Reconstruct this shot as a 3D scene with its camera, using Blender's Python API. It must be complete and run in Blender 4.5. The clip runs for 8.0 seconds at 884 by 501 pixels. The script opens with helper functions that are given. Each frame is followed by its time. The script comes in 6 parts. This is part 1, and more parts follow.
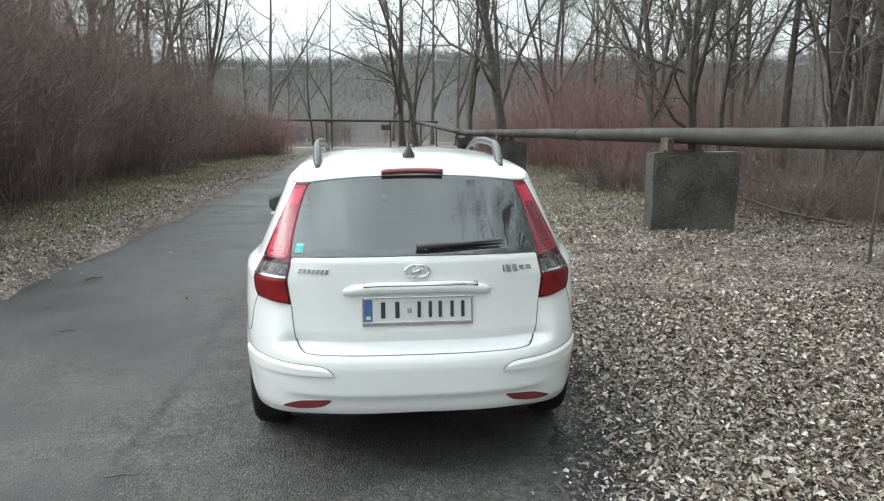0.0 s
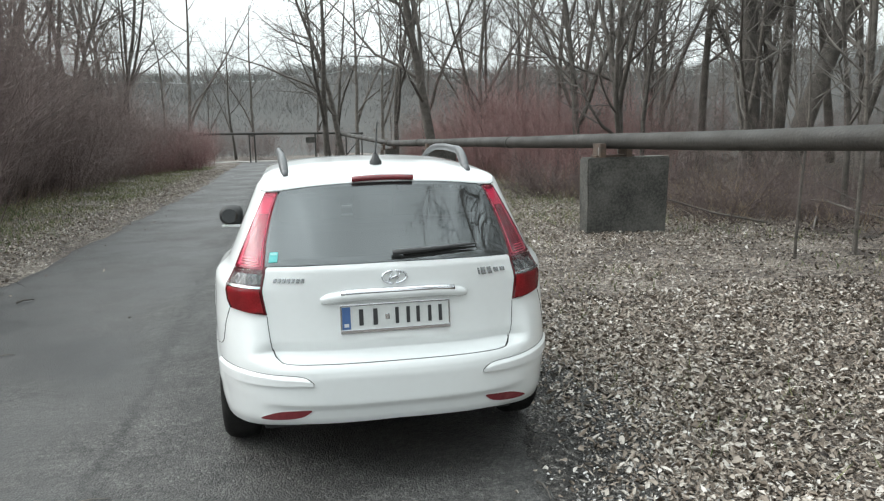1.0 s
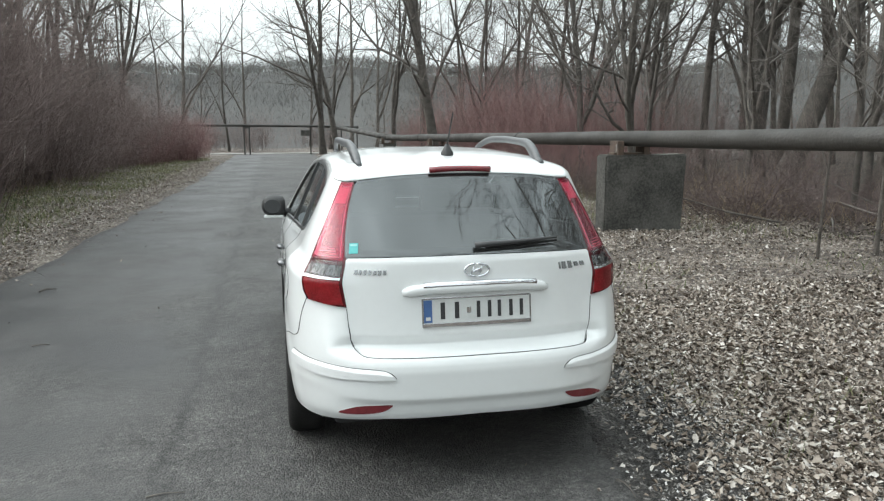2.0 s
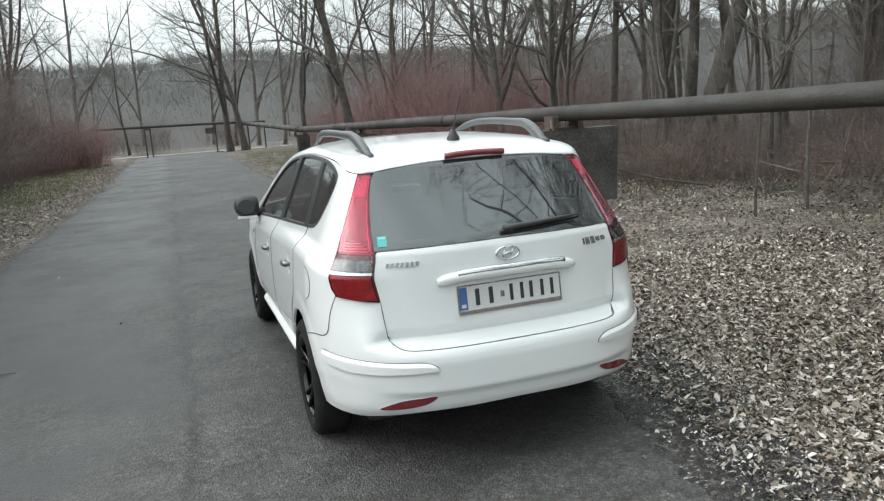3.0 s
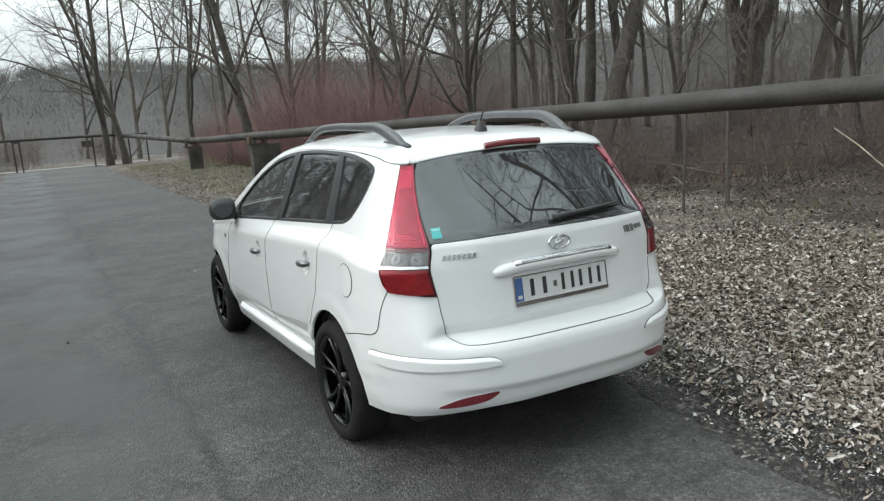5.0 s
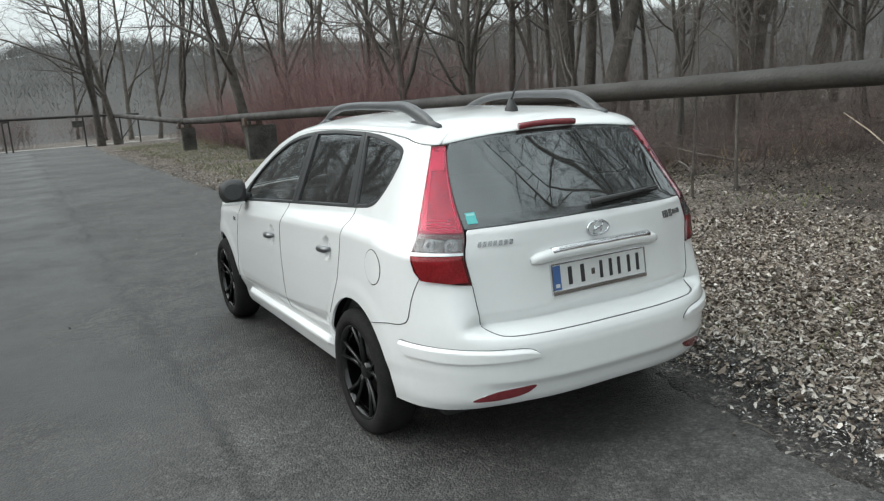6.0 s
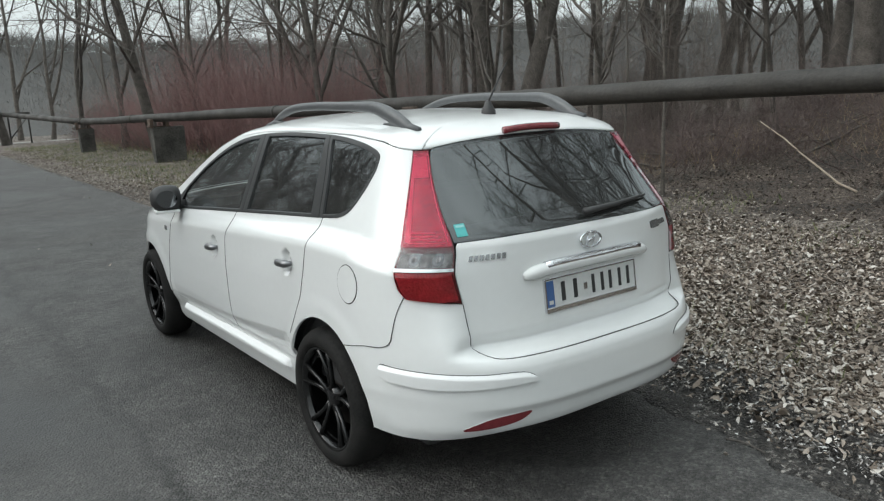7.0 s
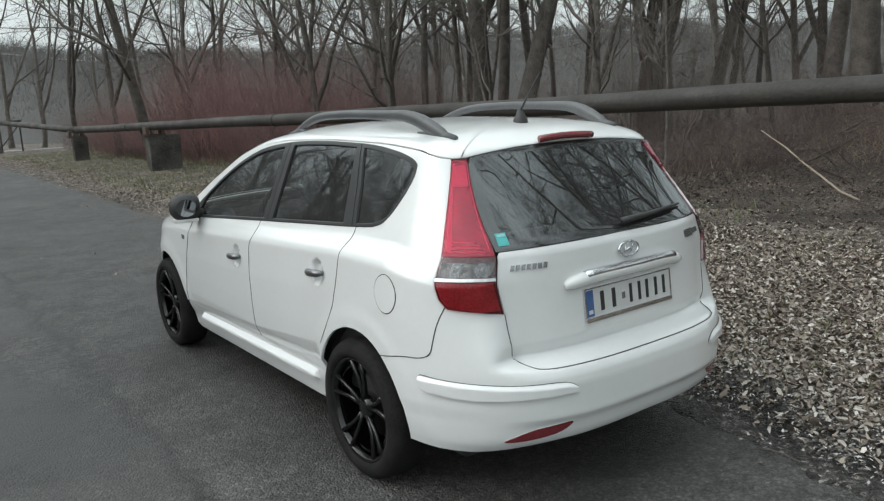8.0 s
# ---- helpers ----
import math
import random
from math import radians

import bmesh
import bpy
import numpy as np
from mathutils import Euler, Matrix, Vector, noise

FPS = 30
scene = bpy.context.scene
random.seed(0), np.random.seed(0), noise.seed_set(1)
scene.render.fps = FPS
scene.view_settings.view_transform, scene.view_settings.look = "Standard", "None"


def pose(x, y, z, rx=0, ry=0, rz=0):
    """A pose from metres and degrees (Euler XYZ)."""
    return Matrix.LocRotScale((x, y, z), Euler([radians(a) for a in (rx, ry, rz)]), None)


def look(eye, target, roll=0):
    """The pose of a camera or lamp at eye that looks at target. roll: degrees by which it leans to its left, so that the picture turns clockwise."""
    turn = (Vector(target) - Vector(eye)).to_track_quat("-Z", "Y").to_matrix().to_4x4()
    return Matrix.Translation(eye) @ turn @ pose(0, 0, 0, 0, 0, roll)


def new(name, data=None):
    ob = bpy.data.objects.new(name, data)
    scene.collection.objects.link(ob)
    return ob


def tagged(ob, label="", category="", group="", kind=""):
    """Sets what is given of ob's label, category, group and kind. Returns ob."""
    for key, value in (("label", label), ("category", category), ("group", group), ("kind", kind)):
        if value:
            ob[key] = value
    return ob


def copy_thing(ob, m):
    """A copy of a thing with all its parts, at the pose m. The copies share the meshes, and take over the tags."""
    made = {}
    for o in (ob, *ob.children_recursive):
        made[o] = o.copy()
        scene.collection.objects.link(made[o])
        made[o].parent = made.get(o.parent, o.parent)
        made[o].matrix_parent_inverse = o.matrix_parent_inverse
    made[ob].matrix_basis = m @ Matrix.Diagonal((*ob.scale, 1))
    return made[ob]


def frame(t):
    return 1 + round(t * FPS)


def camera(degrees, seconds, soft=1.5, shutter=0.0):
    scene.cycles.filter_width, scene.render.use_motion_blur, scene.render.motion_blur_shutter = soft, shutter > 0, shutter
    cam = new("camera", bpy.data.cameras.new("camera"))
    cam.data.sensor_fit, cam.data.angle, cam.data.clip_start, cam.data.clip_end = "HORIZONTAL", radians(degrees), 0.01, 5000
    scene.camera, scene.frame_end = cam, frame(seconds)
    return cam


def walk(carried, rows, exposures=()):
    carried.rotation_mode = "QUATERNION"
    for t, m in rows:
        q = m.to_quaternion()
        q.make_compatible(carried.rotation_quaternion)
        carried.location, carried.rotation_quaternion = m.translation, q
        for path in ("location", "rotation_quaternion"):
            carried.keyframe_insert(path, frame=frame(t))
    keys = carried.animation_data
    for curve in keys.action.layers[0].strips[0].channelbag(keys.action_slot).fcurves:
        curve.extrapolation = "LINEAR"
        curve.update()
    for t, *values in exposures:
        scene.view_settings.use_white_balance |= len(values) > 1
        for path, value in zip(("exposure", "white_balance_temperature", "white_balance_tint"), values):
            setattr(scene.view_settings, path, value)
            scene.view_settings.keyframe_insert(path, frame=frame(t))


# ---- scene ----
cam = camera(60.0, 8.0, soft=1.25)
PATH = [
    (0, (-0.229, -3.562, 1.711), (-0.038, -1.6, 1.378), -0.3),
    (0.5, (-0.287, -3.551, 1.694), (-0.035, -1.589, 1.4), 0.6),
    (1, (-0.472, -3.553, 1.688), (-0.088, -1.615, 1.38), -1.3),
    (1.5, (-0.676, -3.504, 1.667), (-0.271, -1.57, 1.356), -0.4),
    (1.7, (-0.76, -3.467, 1.665), (-0.37, -1.531, 1.346), -0.3),
    (2.8, (-1.323, -3.225, 1.687), (-0.707, -1.351, 1.357), -2.5),
    (3, (-1.417, -3.202, 1.687), (-0.782, -1.341, 1.323), -4.0),
    (3.5, (-1.612, -3.049, 1.667), (-0.922, -1.203, 1.323), -3.1),
    (4, (-1.772, -2.917, 1.661), (-1.037, -1.085, 1.341), -1.9),
    (4.5, (-1.946, -2.835, 1.661), (-1.07, -1.069, 1.323), -3.8),
    (4.7, (-2.009, -2.826, 1.633), (-1.112, -1.071, 1.293), -4.2),
    (5.8, (-2.163, -2.635, 1.629), (-1.226, -0.915, 1.223), -4.0),
    (6, (-2.162, -2.565, 1.624), (-1.236, -0.839, 1.224), -3.9),
    (6.5, (-2.188, -2.351, 1.619), (-1.211, -0.648, 1.235), -2.3),
    (7, (-2.273, -2.15, 1.624), (-1.143, -0.55, 1.221), -2.9),
    (7.5, (-2.377, -2.044, 1.636), (-1.246, -0.445, 1.233), -3.7),
    (8, (-2.414, -2.018, 1.633), (-1.26, -0.43, 1.25), -2.8),
]
EXPOSURES = [(0, 0.63), (1.5, 0.61), (3.0, 0.47), (4.5, 0.34), (6.0, 0.22), (7.0, 0.05), (8.0, -0.02)]
walk(cam, [(t, look(eye, target, roll)) for t, eye, target, roll in PATH], EXPOSURES)

# ---- light ----
SUN_AZ, SUN_EL = -66.0, 33.0
world = bpy.data.worlds.new("world")
scene.world = world
world.use_nodes = True
wn, wl = world.node_tree.nodes, world.node_tree.links
wn.clear()
sky = wn.new("ShaderNodeTexSky")
sky.sky_type, sky.sun_disc = "NISHITA", False
sky.sun_elevation, sky.sun_rotation = radians(SUN_EL), radians(SUN_AZ)
sky.air_density, sky.dust_density = 1.0, 4.0
sat = wn.new("ShaderNodeHueSaturation")
sat.inputs["Saturation"].default_value = 0.22
coord = wn.new("ShaderNodeTexCoord")
cloud = wn.new("ShaderNodeTexNoise")
cloud.inputs["Scale"].default_value, cloud.inputs["Detail"].default_value = 3.2, 8.0
stretch = wn.new("ShaderNodeMapping")
stretch.inputs["Scale"].default_value = (1, 1, 2.6)
ramp = wn.new("ShaderNodeMapRange")
ramp.inputs["From Min"].default_value, ramp.inputs["From Max"].default_value = 0.3, 0.7
ramp.inputs["To Min"].default_value, ramp.inputs["To Max"].default_value = 0.72, 1.25
veil = wn.new("ShaderNodeMix")
veil.data_type, veil.blend_type = "RGBA", "MULTIPLY"
veil.inputs["Factor"].default_value = 1.0
flat = wn.new("ShaderNodeMix")
flat.data_type = "RGBA"
flat.inputs["Factor"].default_value = 0.72
flat.inputs["B"].default_value = (7.1, 7.9, 7.98, 1)
split = wn.new("ShaderNodeSeparateXYZ")
rise = wn.new("ShaderNodeMapRange")
rise.inputs["From Min"].default_value, rise.inputs["From Max"].default_value = 0.05, 1.0
rise.inputs["To Min"].default_value, rise.inputs["To Max"].default_value = 0.86, 1.9
lift = wn.new("ShaderNodeMix")
lift.data_type, lift.blend_type = "RGBA", "MULTIPLY"
lift.inputs["Factor"].default_value = 1.0
lift.clamp_result = False
back = wn.new("ShaderNodeBackground")
back.inputs["Strength"].default_value = 0.132
wout = wn.new("ShaderNodeOutputWorld")
wl.new(sky.outputs["Color"], sat.inputs["Color"])
wl.new(sat.outputs["Color"], flat.inputs["A"])
wl.new(coord.outputs["Generated"], stretch.inputs["Vector"])
wl.new(stretch.outputs["Vector"], cloud.inputs["Vector"])
wl.new(cloud.outputs["Fac"], ramp.inputs["Value"])
wl.new(flat.outputs["Result"], veil.inputs["A"])
wl.new(ramp.outputs["Result"], veil.inputs["B"])
wl.new(coord.outputs["Generated"], split.inputs["Vector"])
wl.new(split.outputs["Z"], rise.inputs["Value"])
wl.new(veil.outputs["Result"], lift.inputs["A"])
wl.new(rise.outputs["Result"], lift.inputs["B"])
# the overcast is brighter round the veiled sun
toward = wn.new("ShaderNodeVectorMath")
toward.operation = "DOT_PRODUCT"
toward.inputs[1].default_value = (math.sin(radians(SUN_AZ)) * math.cos(radians(SUN_EL)), math.cos(radians(SUN_AZ)) * math.cos(radians(SUN_EL)), math.sin(radians(SUN_EL)))
glow = wn.new("ShaderNodeMapRange")
glow.interpolation_type = "SMOOTHSTEP"
glow.inputs["From Min"].default_value, glow.inputs["From Max"].default_value = 0.25, 1.0
glow.inputs["To Min"].default_value, glow.inputs["To Max"].default_value = 1.0, 1.45
shine = wn.new("ShaderNodeMix")
shine.data_type, shine.blend_type = "RGBA", "MULTIPLY"
shine.inputs["Factor"].default_value = 1.0
wl.new(coord.outputs["Generated"], toward.inputs[0])
wl.new(toward.outputs["Value"], glow.inputs["Value"])
wl.new(lift.outputs["Result"], shine.inputs["A"])
wl.new(glow.outputs["Result"], shine.inputs["B"])
wl.new(shine.outputs["Result"], back.inputs["Color"])
wl.new(back.outputs["Background"], wout.inputs["Surface"])

sun = new("sun", bpy.data.lights.new("sun", "SUN"))
sun.data.energy, sun.data.angle, sun.data.color = 0.5, radians(40), (1.0, 0.97, 0.93)
az, el = radians(SUN_AZ), radians(SUN_EL)
sun_dir = Vector((math.sin(az) * math.cos(el), math.cos(az) * math.cos(el), math.sin(el)))
sun.matrix_basis = look(sun_dir * 50, (0, 0, 0))


# ---- materials ----
def material(name, rough=0.6, metal=0.0, base=(0.5, 0.5, 0.5), vary=None, scale=8.0, fine=60.0, amount=0.6, bump=0.0, bump_scale=120.0, coat=0.0, spec=0.5, rough_var=0.0, island=None, obj_rand=0.0):
    """A principled surface with colour variation at two scales, fine relief and uneven gloss."""
    m = bpy.data.materials.new(name)
    m.use_nodes = True
    n, l = m.node_tree.nodes, m.node_tree.links
    b = n["Principled BSDF"]
    b.inputs["Roughness"].default_value, b.inputs["Metallic"].default_value = rough, metal
    b.inputs["Base Color"].default_value = (*base, 1)
    b.inputs["Coat Weight"].default_value, b.inputs["Coat Roughness"].default_value = coat, 0.06
    b.inputs["Specular IOR Level"].default_value = spec
    tc = n.new("ShaderNodeTexCoord")
    where = tc.outputs["Object"]

    def noise_at(size, detail=6.0):
        t = n.new("ShaderNodeTexNoise")
        t.inputs["Scale"].default_value, t.inputs["Detail"].default_value = size, detail
        l.new(where, t.inputs["Vector"])
        return t
    colour = None
    if island:
        geo = n.new("ShaderNodeNewGeometry")
        r = n.new("ShaderNodeValToRGB")
        r.color_ramp.interpolation = "LINEAR"
        while len(r.color_ramp.elements) < len(island):
            r.color_ramp.elements.new(0.5)
        for i, c in enumerate(island):
            r.color_ramp.elements[i].position = i / (len(island) - 1)
            r.color_ramp.elements[i].color = (*c, 1)
        l.new(geo.outputs["Random Per Island"], r.inputs["Fac"])
        colour = r.outputs["Color"]
    if vary:
        big, small = noise_at(scale), noise_at(fine, 4.0)
        mix = n.new("ShaderNodeMath")
        mix.operation = "MULTIPLY_ADD"
        mix.inputs[1].default_value, mix.inputs[2].default_value = 0.45, 0.0
        l.new(small.outputs["Fac"], mix.inputs[0])
        add = n.new("ShaderNodeMath")
        add.operation = "MULTIPLY_ADD"
        add.inputs[1].default_value = 0.55
        l.new(big.outputs["Fac"], add.inputs[0])
        l.new(mix.outputs["Value"], add.inputs[2])
        mr = n.new("ShaderNodeMapRange")
        mr.inputs["From Min"].default_value, mr.inputs["From Max"].default_value = 0.5 - 0.25 / max(amount, 0.05) * 0.6, 0.5 + 0.25 / max(amount, 0.05) * 0.6
        l.new(add.outputs["Value"], mr.inputs["Value"])
        mc = n.new("ShaderNodeMix")
        mc.data_type = "RGBA"
        l.new(mr.outputs["Result"], mc.inputs["Factor"])
        if colour:
            mc.blend_type = "MULTIPLY"
            l.new(colour, mc.inputs["A"])
        else:
            mc.inputs["A"].default_value = (*base, 1)
        mc.inputs["B"].default_value = (*vary, 1)
        colour = mc.outputs["Result"]
    if obj_rand:
        oi = n.new("ShaderNodeObjectInfo")
        hs = n.new("ShaderNodeHueSaturation")
        v = n.new("ShaderNodeMapRange")
        v.inputs["To Min"].default_value, v.inputs["To Max"].default_value = 1 - obj_rand, 1 + obj_rand
        l.new(oi.outputs["Random"], v.inputs["Value"])
        l.new(v.outputs["Result"], hs.inputs["Value"])
        if colour:
            l.new(colour, hs.inputs["Color"])
        else:
            hs.inputs["Color"].default_value = (*base, 1)
        colour = hs.outputs["Color"]
    if colour:
        l.new(colour, b.inputs["Base Color"])
    if rough_var:
        rn = noise_at(scale * 0.7, 5.0)
        rr = n.new("ShaderNodeMapRange")
        rr.inputs["From Min"].default_value, rr.inputs["From Max"].default_value = 0.35, 0.65
        rr.inputs["To Min"].default_value, rr.inputs["To Max"].default_value = max(rough - rough_var, 0.03), min(rough + rough_var, 1)
        l.new(rn.outputs["Fac"], rr.inputs["Value"])
        l.new(rr.outputs["Result"], b.inputs["Roughness"])
    if bump:
        bn, bt = n.new("ShaderNodeBump"), noise_at(bump_scale, 5.0)
        bn.inputs["Strength"].default_value, bn.inputs["Distance"].default_value = min(bump, 1.0), 0.02
        l.new(bt.outputs["Fac"], bn.inputs["Height"])
        l.new(bn.outputs["Normal"], b.inputs["Normal"])
    return m


def glass_material(name, tint, gloss_rough=0.02, ior=1.5, pale_film=0.0):
    m = bpy.data.materials.new(name)
    m.use_nodes = True
    n, l = m.node_tree.nodes, m.node_tree.links
    n.clear()
    tr, gl, mx, fr, out = (n.new("ShaderNode" + k) for k in ("BsdfTransparent", "BsdfGlossy", "MixShader", "Fresnel", "OutputMaterial"))
    tr.inputs["Color"].default_value = (*tint, 1)
    gl.inputs["Roughness"].default_value = gloss_rough
    gl.inputs["Color"].default_value = (0.93, 0.98, 1.0, 1)
    fr.inputs["IOR"].default_value = ior
    l.new(fr.outputs["Fac"], mx.inputs["Fac"])
    l.new(tr.outputs["BSDF"], mx.inputs[1])
    l.new(gl.outputs["BSDF"], mx.inputs[2])
    # a pale diffuse film mixed over the glass, uneven by noise
    film, df = n.new("ShaderNodeMixShader"), n.new("ShaderNodeBsdfDiffuse")
    df.inputs["Color"].default_value = (0.55, 0.56, 0.55, 1)
    tc, nz, mr = n.new("ShaderNodeTexCoord"), n.new("ShaderNodeTexNoise"), n.new("ShaderNodeMapRange")
    nz.inputs["Scale"].default_value, nz.inputs["Detail"].default_value = 5.0, 7.0
    mr.inputs["To Min"].default_value, mr.inputs["To Max"].default_value = pale_film * 0.5, pale_film * 1.5
    l.new(tc.outputs["Object"], nz.inputs["Vector"])
    l.new(nz.outputs["Fac"], mr.inputs["Value"])
    l.new(mr.outputs["Result"], film.inputs["Fac"])
    l.new(mx.outputs["Shader"], film.inputs[1])
    l.new(df.outputs["BSDF"], film.inputs[2])
    l.new(film.outputs["Shader"], out.inputs["Surface"])
    return m


def asphalt_material():
    """Worn asphalt: stones in a dark binder, worn smoother patches, uneven dampness."""
    m = bpy.data.materials.new("asphalt")
    m.use_nodes = True
    n, l = m.node_tree.nodes, m.node_tree.links
    b = n["Principled BSDF"]
    tc = n.new("ShaderNodeTexCoord")

    def tex(kind, **kw):
        t = n.new("ShaderNodeTex" + kind)
        for k, v in kw.items():
            t.inputs[k].default_value = v
        l.new(tc.outputs["Object"], t.inputs["Vector"])
        return t

    def remap(src, a, b2, c, d):
        r = n.new("ShaderNodeMapRange")
        for k, v in zip(("From Min", "From Max", "To Min", "To Max"), (a, b2, c, d)):
            r.inputs[k].default_value = v
        l.new(src, r.inputs["Value"])
        return r.outputs["Result"]

    def math_(op, a, b2):
        q = n.new("ShaderNodeMath")
        q.operation = op
        for k, v in enumerate((a, b2)):
            if isinstance(v, float):
                q.inputs[k].default_value = v
            else:
                l.new(v, q.inputs[k])
        return q.outputs["Value"]
    stones, coarse = tex("Voronoi", Scale=95.0), tex("Voronoi", Scale=38.0)
    patch, blotch, mid = tex("Noise", Scale=0.55, Detail=5.0), tex("Noise", Scale=3.1, Detail=8.0, Roughness=0.65), tex("Noise", Scale=17.0, Detail=6.0, Roughness=0.7)
    sep = n.new("ShaderNodeSeparateColor")
    l.new(stones.outputs["Color"], sep.inputs["Color"])
    tone = math_("MULTIPLY", remap(sep.outputs["Red"], 0, 1, 0.62, 1.48), remap(blotch.outputs["Fac"], 0.3, 0.7, 0.58, 1.42))
    tone = math_("MULTIPLY", tone, remap(mid.outputs["Fac"], 0.32, 0.68, 0.62, 1.38))
    tone = math_("MULTIPLY", tone, remap(coarse.outputs["Distance"], 0.0, 0.6, 1.24, 0.7))
    worn = remap(patch.outputs["Fac"], 0.42, 0.6, 0.0, 1.0)
    # a seam runs along the lane: an older smooth, damp strip on one side, coarse stony asphalt on the other
    sx = n.new("ShaderNodeSeparateXYZ")
    l.new(tc.outputs["Object"], sx.inputs["Vector"])
    wobble = tex("Noise", Scale=2.3, Detail=6.0)
    across = math_("ADD", sx.outputs["X"], remap(wobble.outputs["Fac"], 0.3, 0.7, -0.09, 0.09))
    bare = tex("Noise", Scale=0.9, Detail=7.0, Roughness=0.6)
    coarse_side = math_("MINIMUM", math_("ADD", remap(across, -1.85, -1.3, 0.0, 1.0), remap(bare.outputs["Fac"], 0.46, 0.62, 0.0, 0.85)), 1.0)
    seam = math_("MULTIPLY", remap(math_("ABSOLUTE", math_("ADD", across, 1.5), 0.0), 0.0, 0.07, 1.0, 0.0), remap(blotch.outputs["Fac"], 0.4, 0.6, 0.15, 0.75))

    def blend(fac, a, b2):
        x = n.new("ShaderNodeMix")
        x.data_type = "RGBA"
        for k, v in (("Factor", fac), ("A", a), ("B", b2)):
            if isinstance(v, tuple):
                x.inputs[k].default_value = (*v, 1)
            else:
                l.new(v, x.inputs[k])
        return x.outputs["Result"]
    old = blend(worn, (0.025, 0.024, 0.0238), (0.050, 0.0478, 0.0462))
    stony = blend(worn, (0.058, 0.0555, 0.053), (0.084, 0.0805, 0.077))
    soft = remap(tone, 0.0, 2.0, 0.55, 1.45)
    both = n.new("ShaderNodeMix")
    both.data_type = "FLOAT"
    l.new(coarse_side, both.inputs["Factor"])
    l.new(soft, both.inputs["A"])
    l.new(tone, both.inputs["B"])
    mul = n.new("ShaderNodeMix")
    mul.data_type, mul.blend_type = "RGBA", "MULTIPLY"
    mul.inputs["Factor"].default_value = 1.0
    l.new(blend(coarse_side, old, stony), mul.inputs["A"])
    l.new(both.outputs["Result"], mul.inputs["B"])
    l.new(blend(seam, mul.outputs["Result"], (0.012, 0.012, 0.012)), b.inputs["Base Color"])
    rough = n.new("ShaderNodeMix")
    rough.data_type = "FLOAT"
    l.new(coarse_side, rough.inputs["Factor"])
    l.new(remap(patch.outputs["Fac"], 0.4, 0.62, 0.44, 0.58), rough.inputs["A"])
    l.new(remap(patch.outputs["Fac"], 0.4, 0.62, 0.56, 0.76), rough.inputs["B"])
    l.new(rough.outputs["Result"], b.inputs["Roughness"])
    b.inputs["Specular IOR Level"].default_value = 0.5
    bump = n.new("ShaderNodeBump")
    bump.inputs["Distance"].default_value = 0.010
    l.new(remap(coarse_side, 0.0, 1.0, 0.4, 0.9), bump.inputs["Strength"])
    l.new(math_("ADD", math_("MULTIPLY", stones.outputs["Distance"], -1.0), math_("MULTIPLY", mid.outputs["Fac"], 1.6)), bump.inputs["Height"])
    l.new(bump.outputs["Normal"], b.inputs["Normal"])
    return m


M_asphalt = asphalt_material()
# soil of the far hills; its grey also holds the distance haze
M_soil = material("soil", 0.95, base=(0.031, 0.030, 0.029), vary=(0.056, 0.055, 0.052), scale=0.05, fine=1.5, amount=1.0, bump=0.9, bump_scale=40.0)


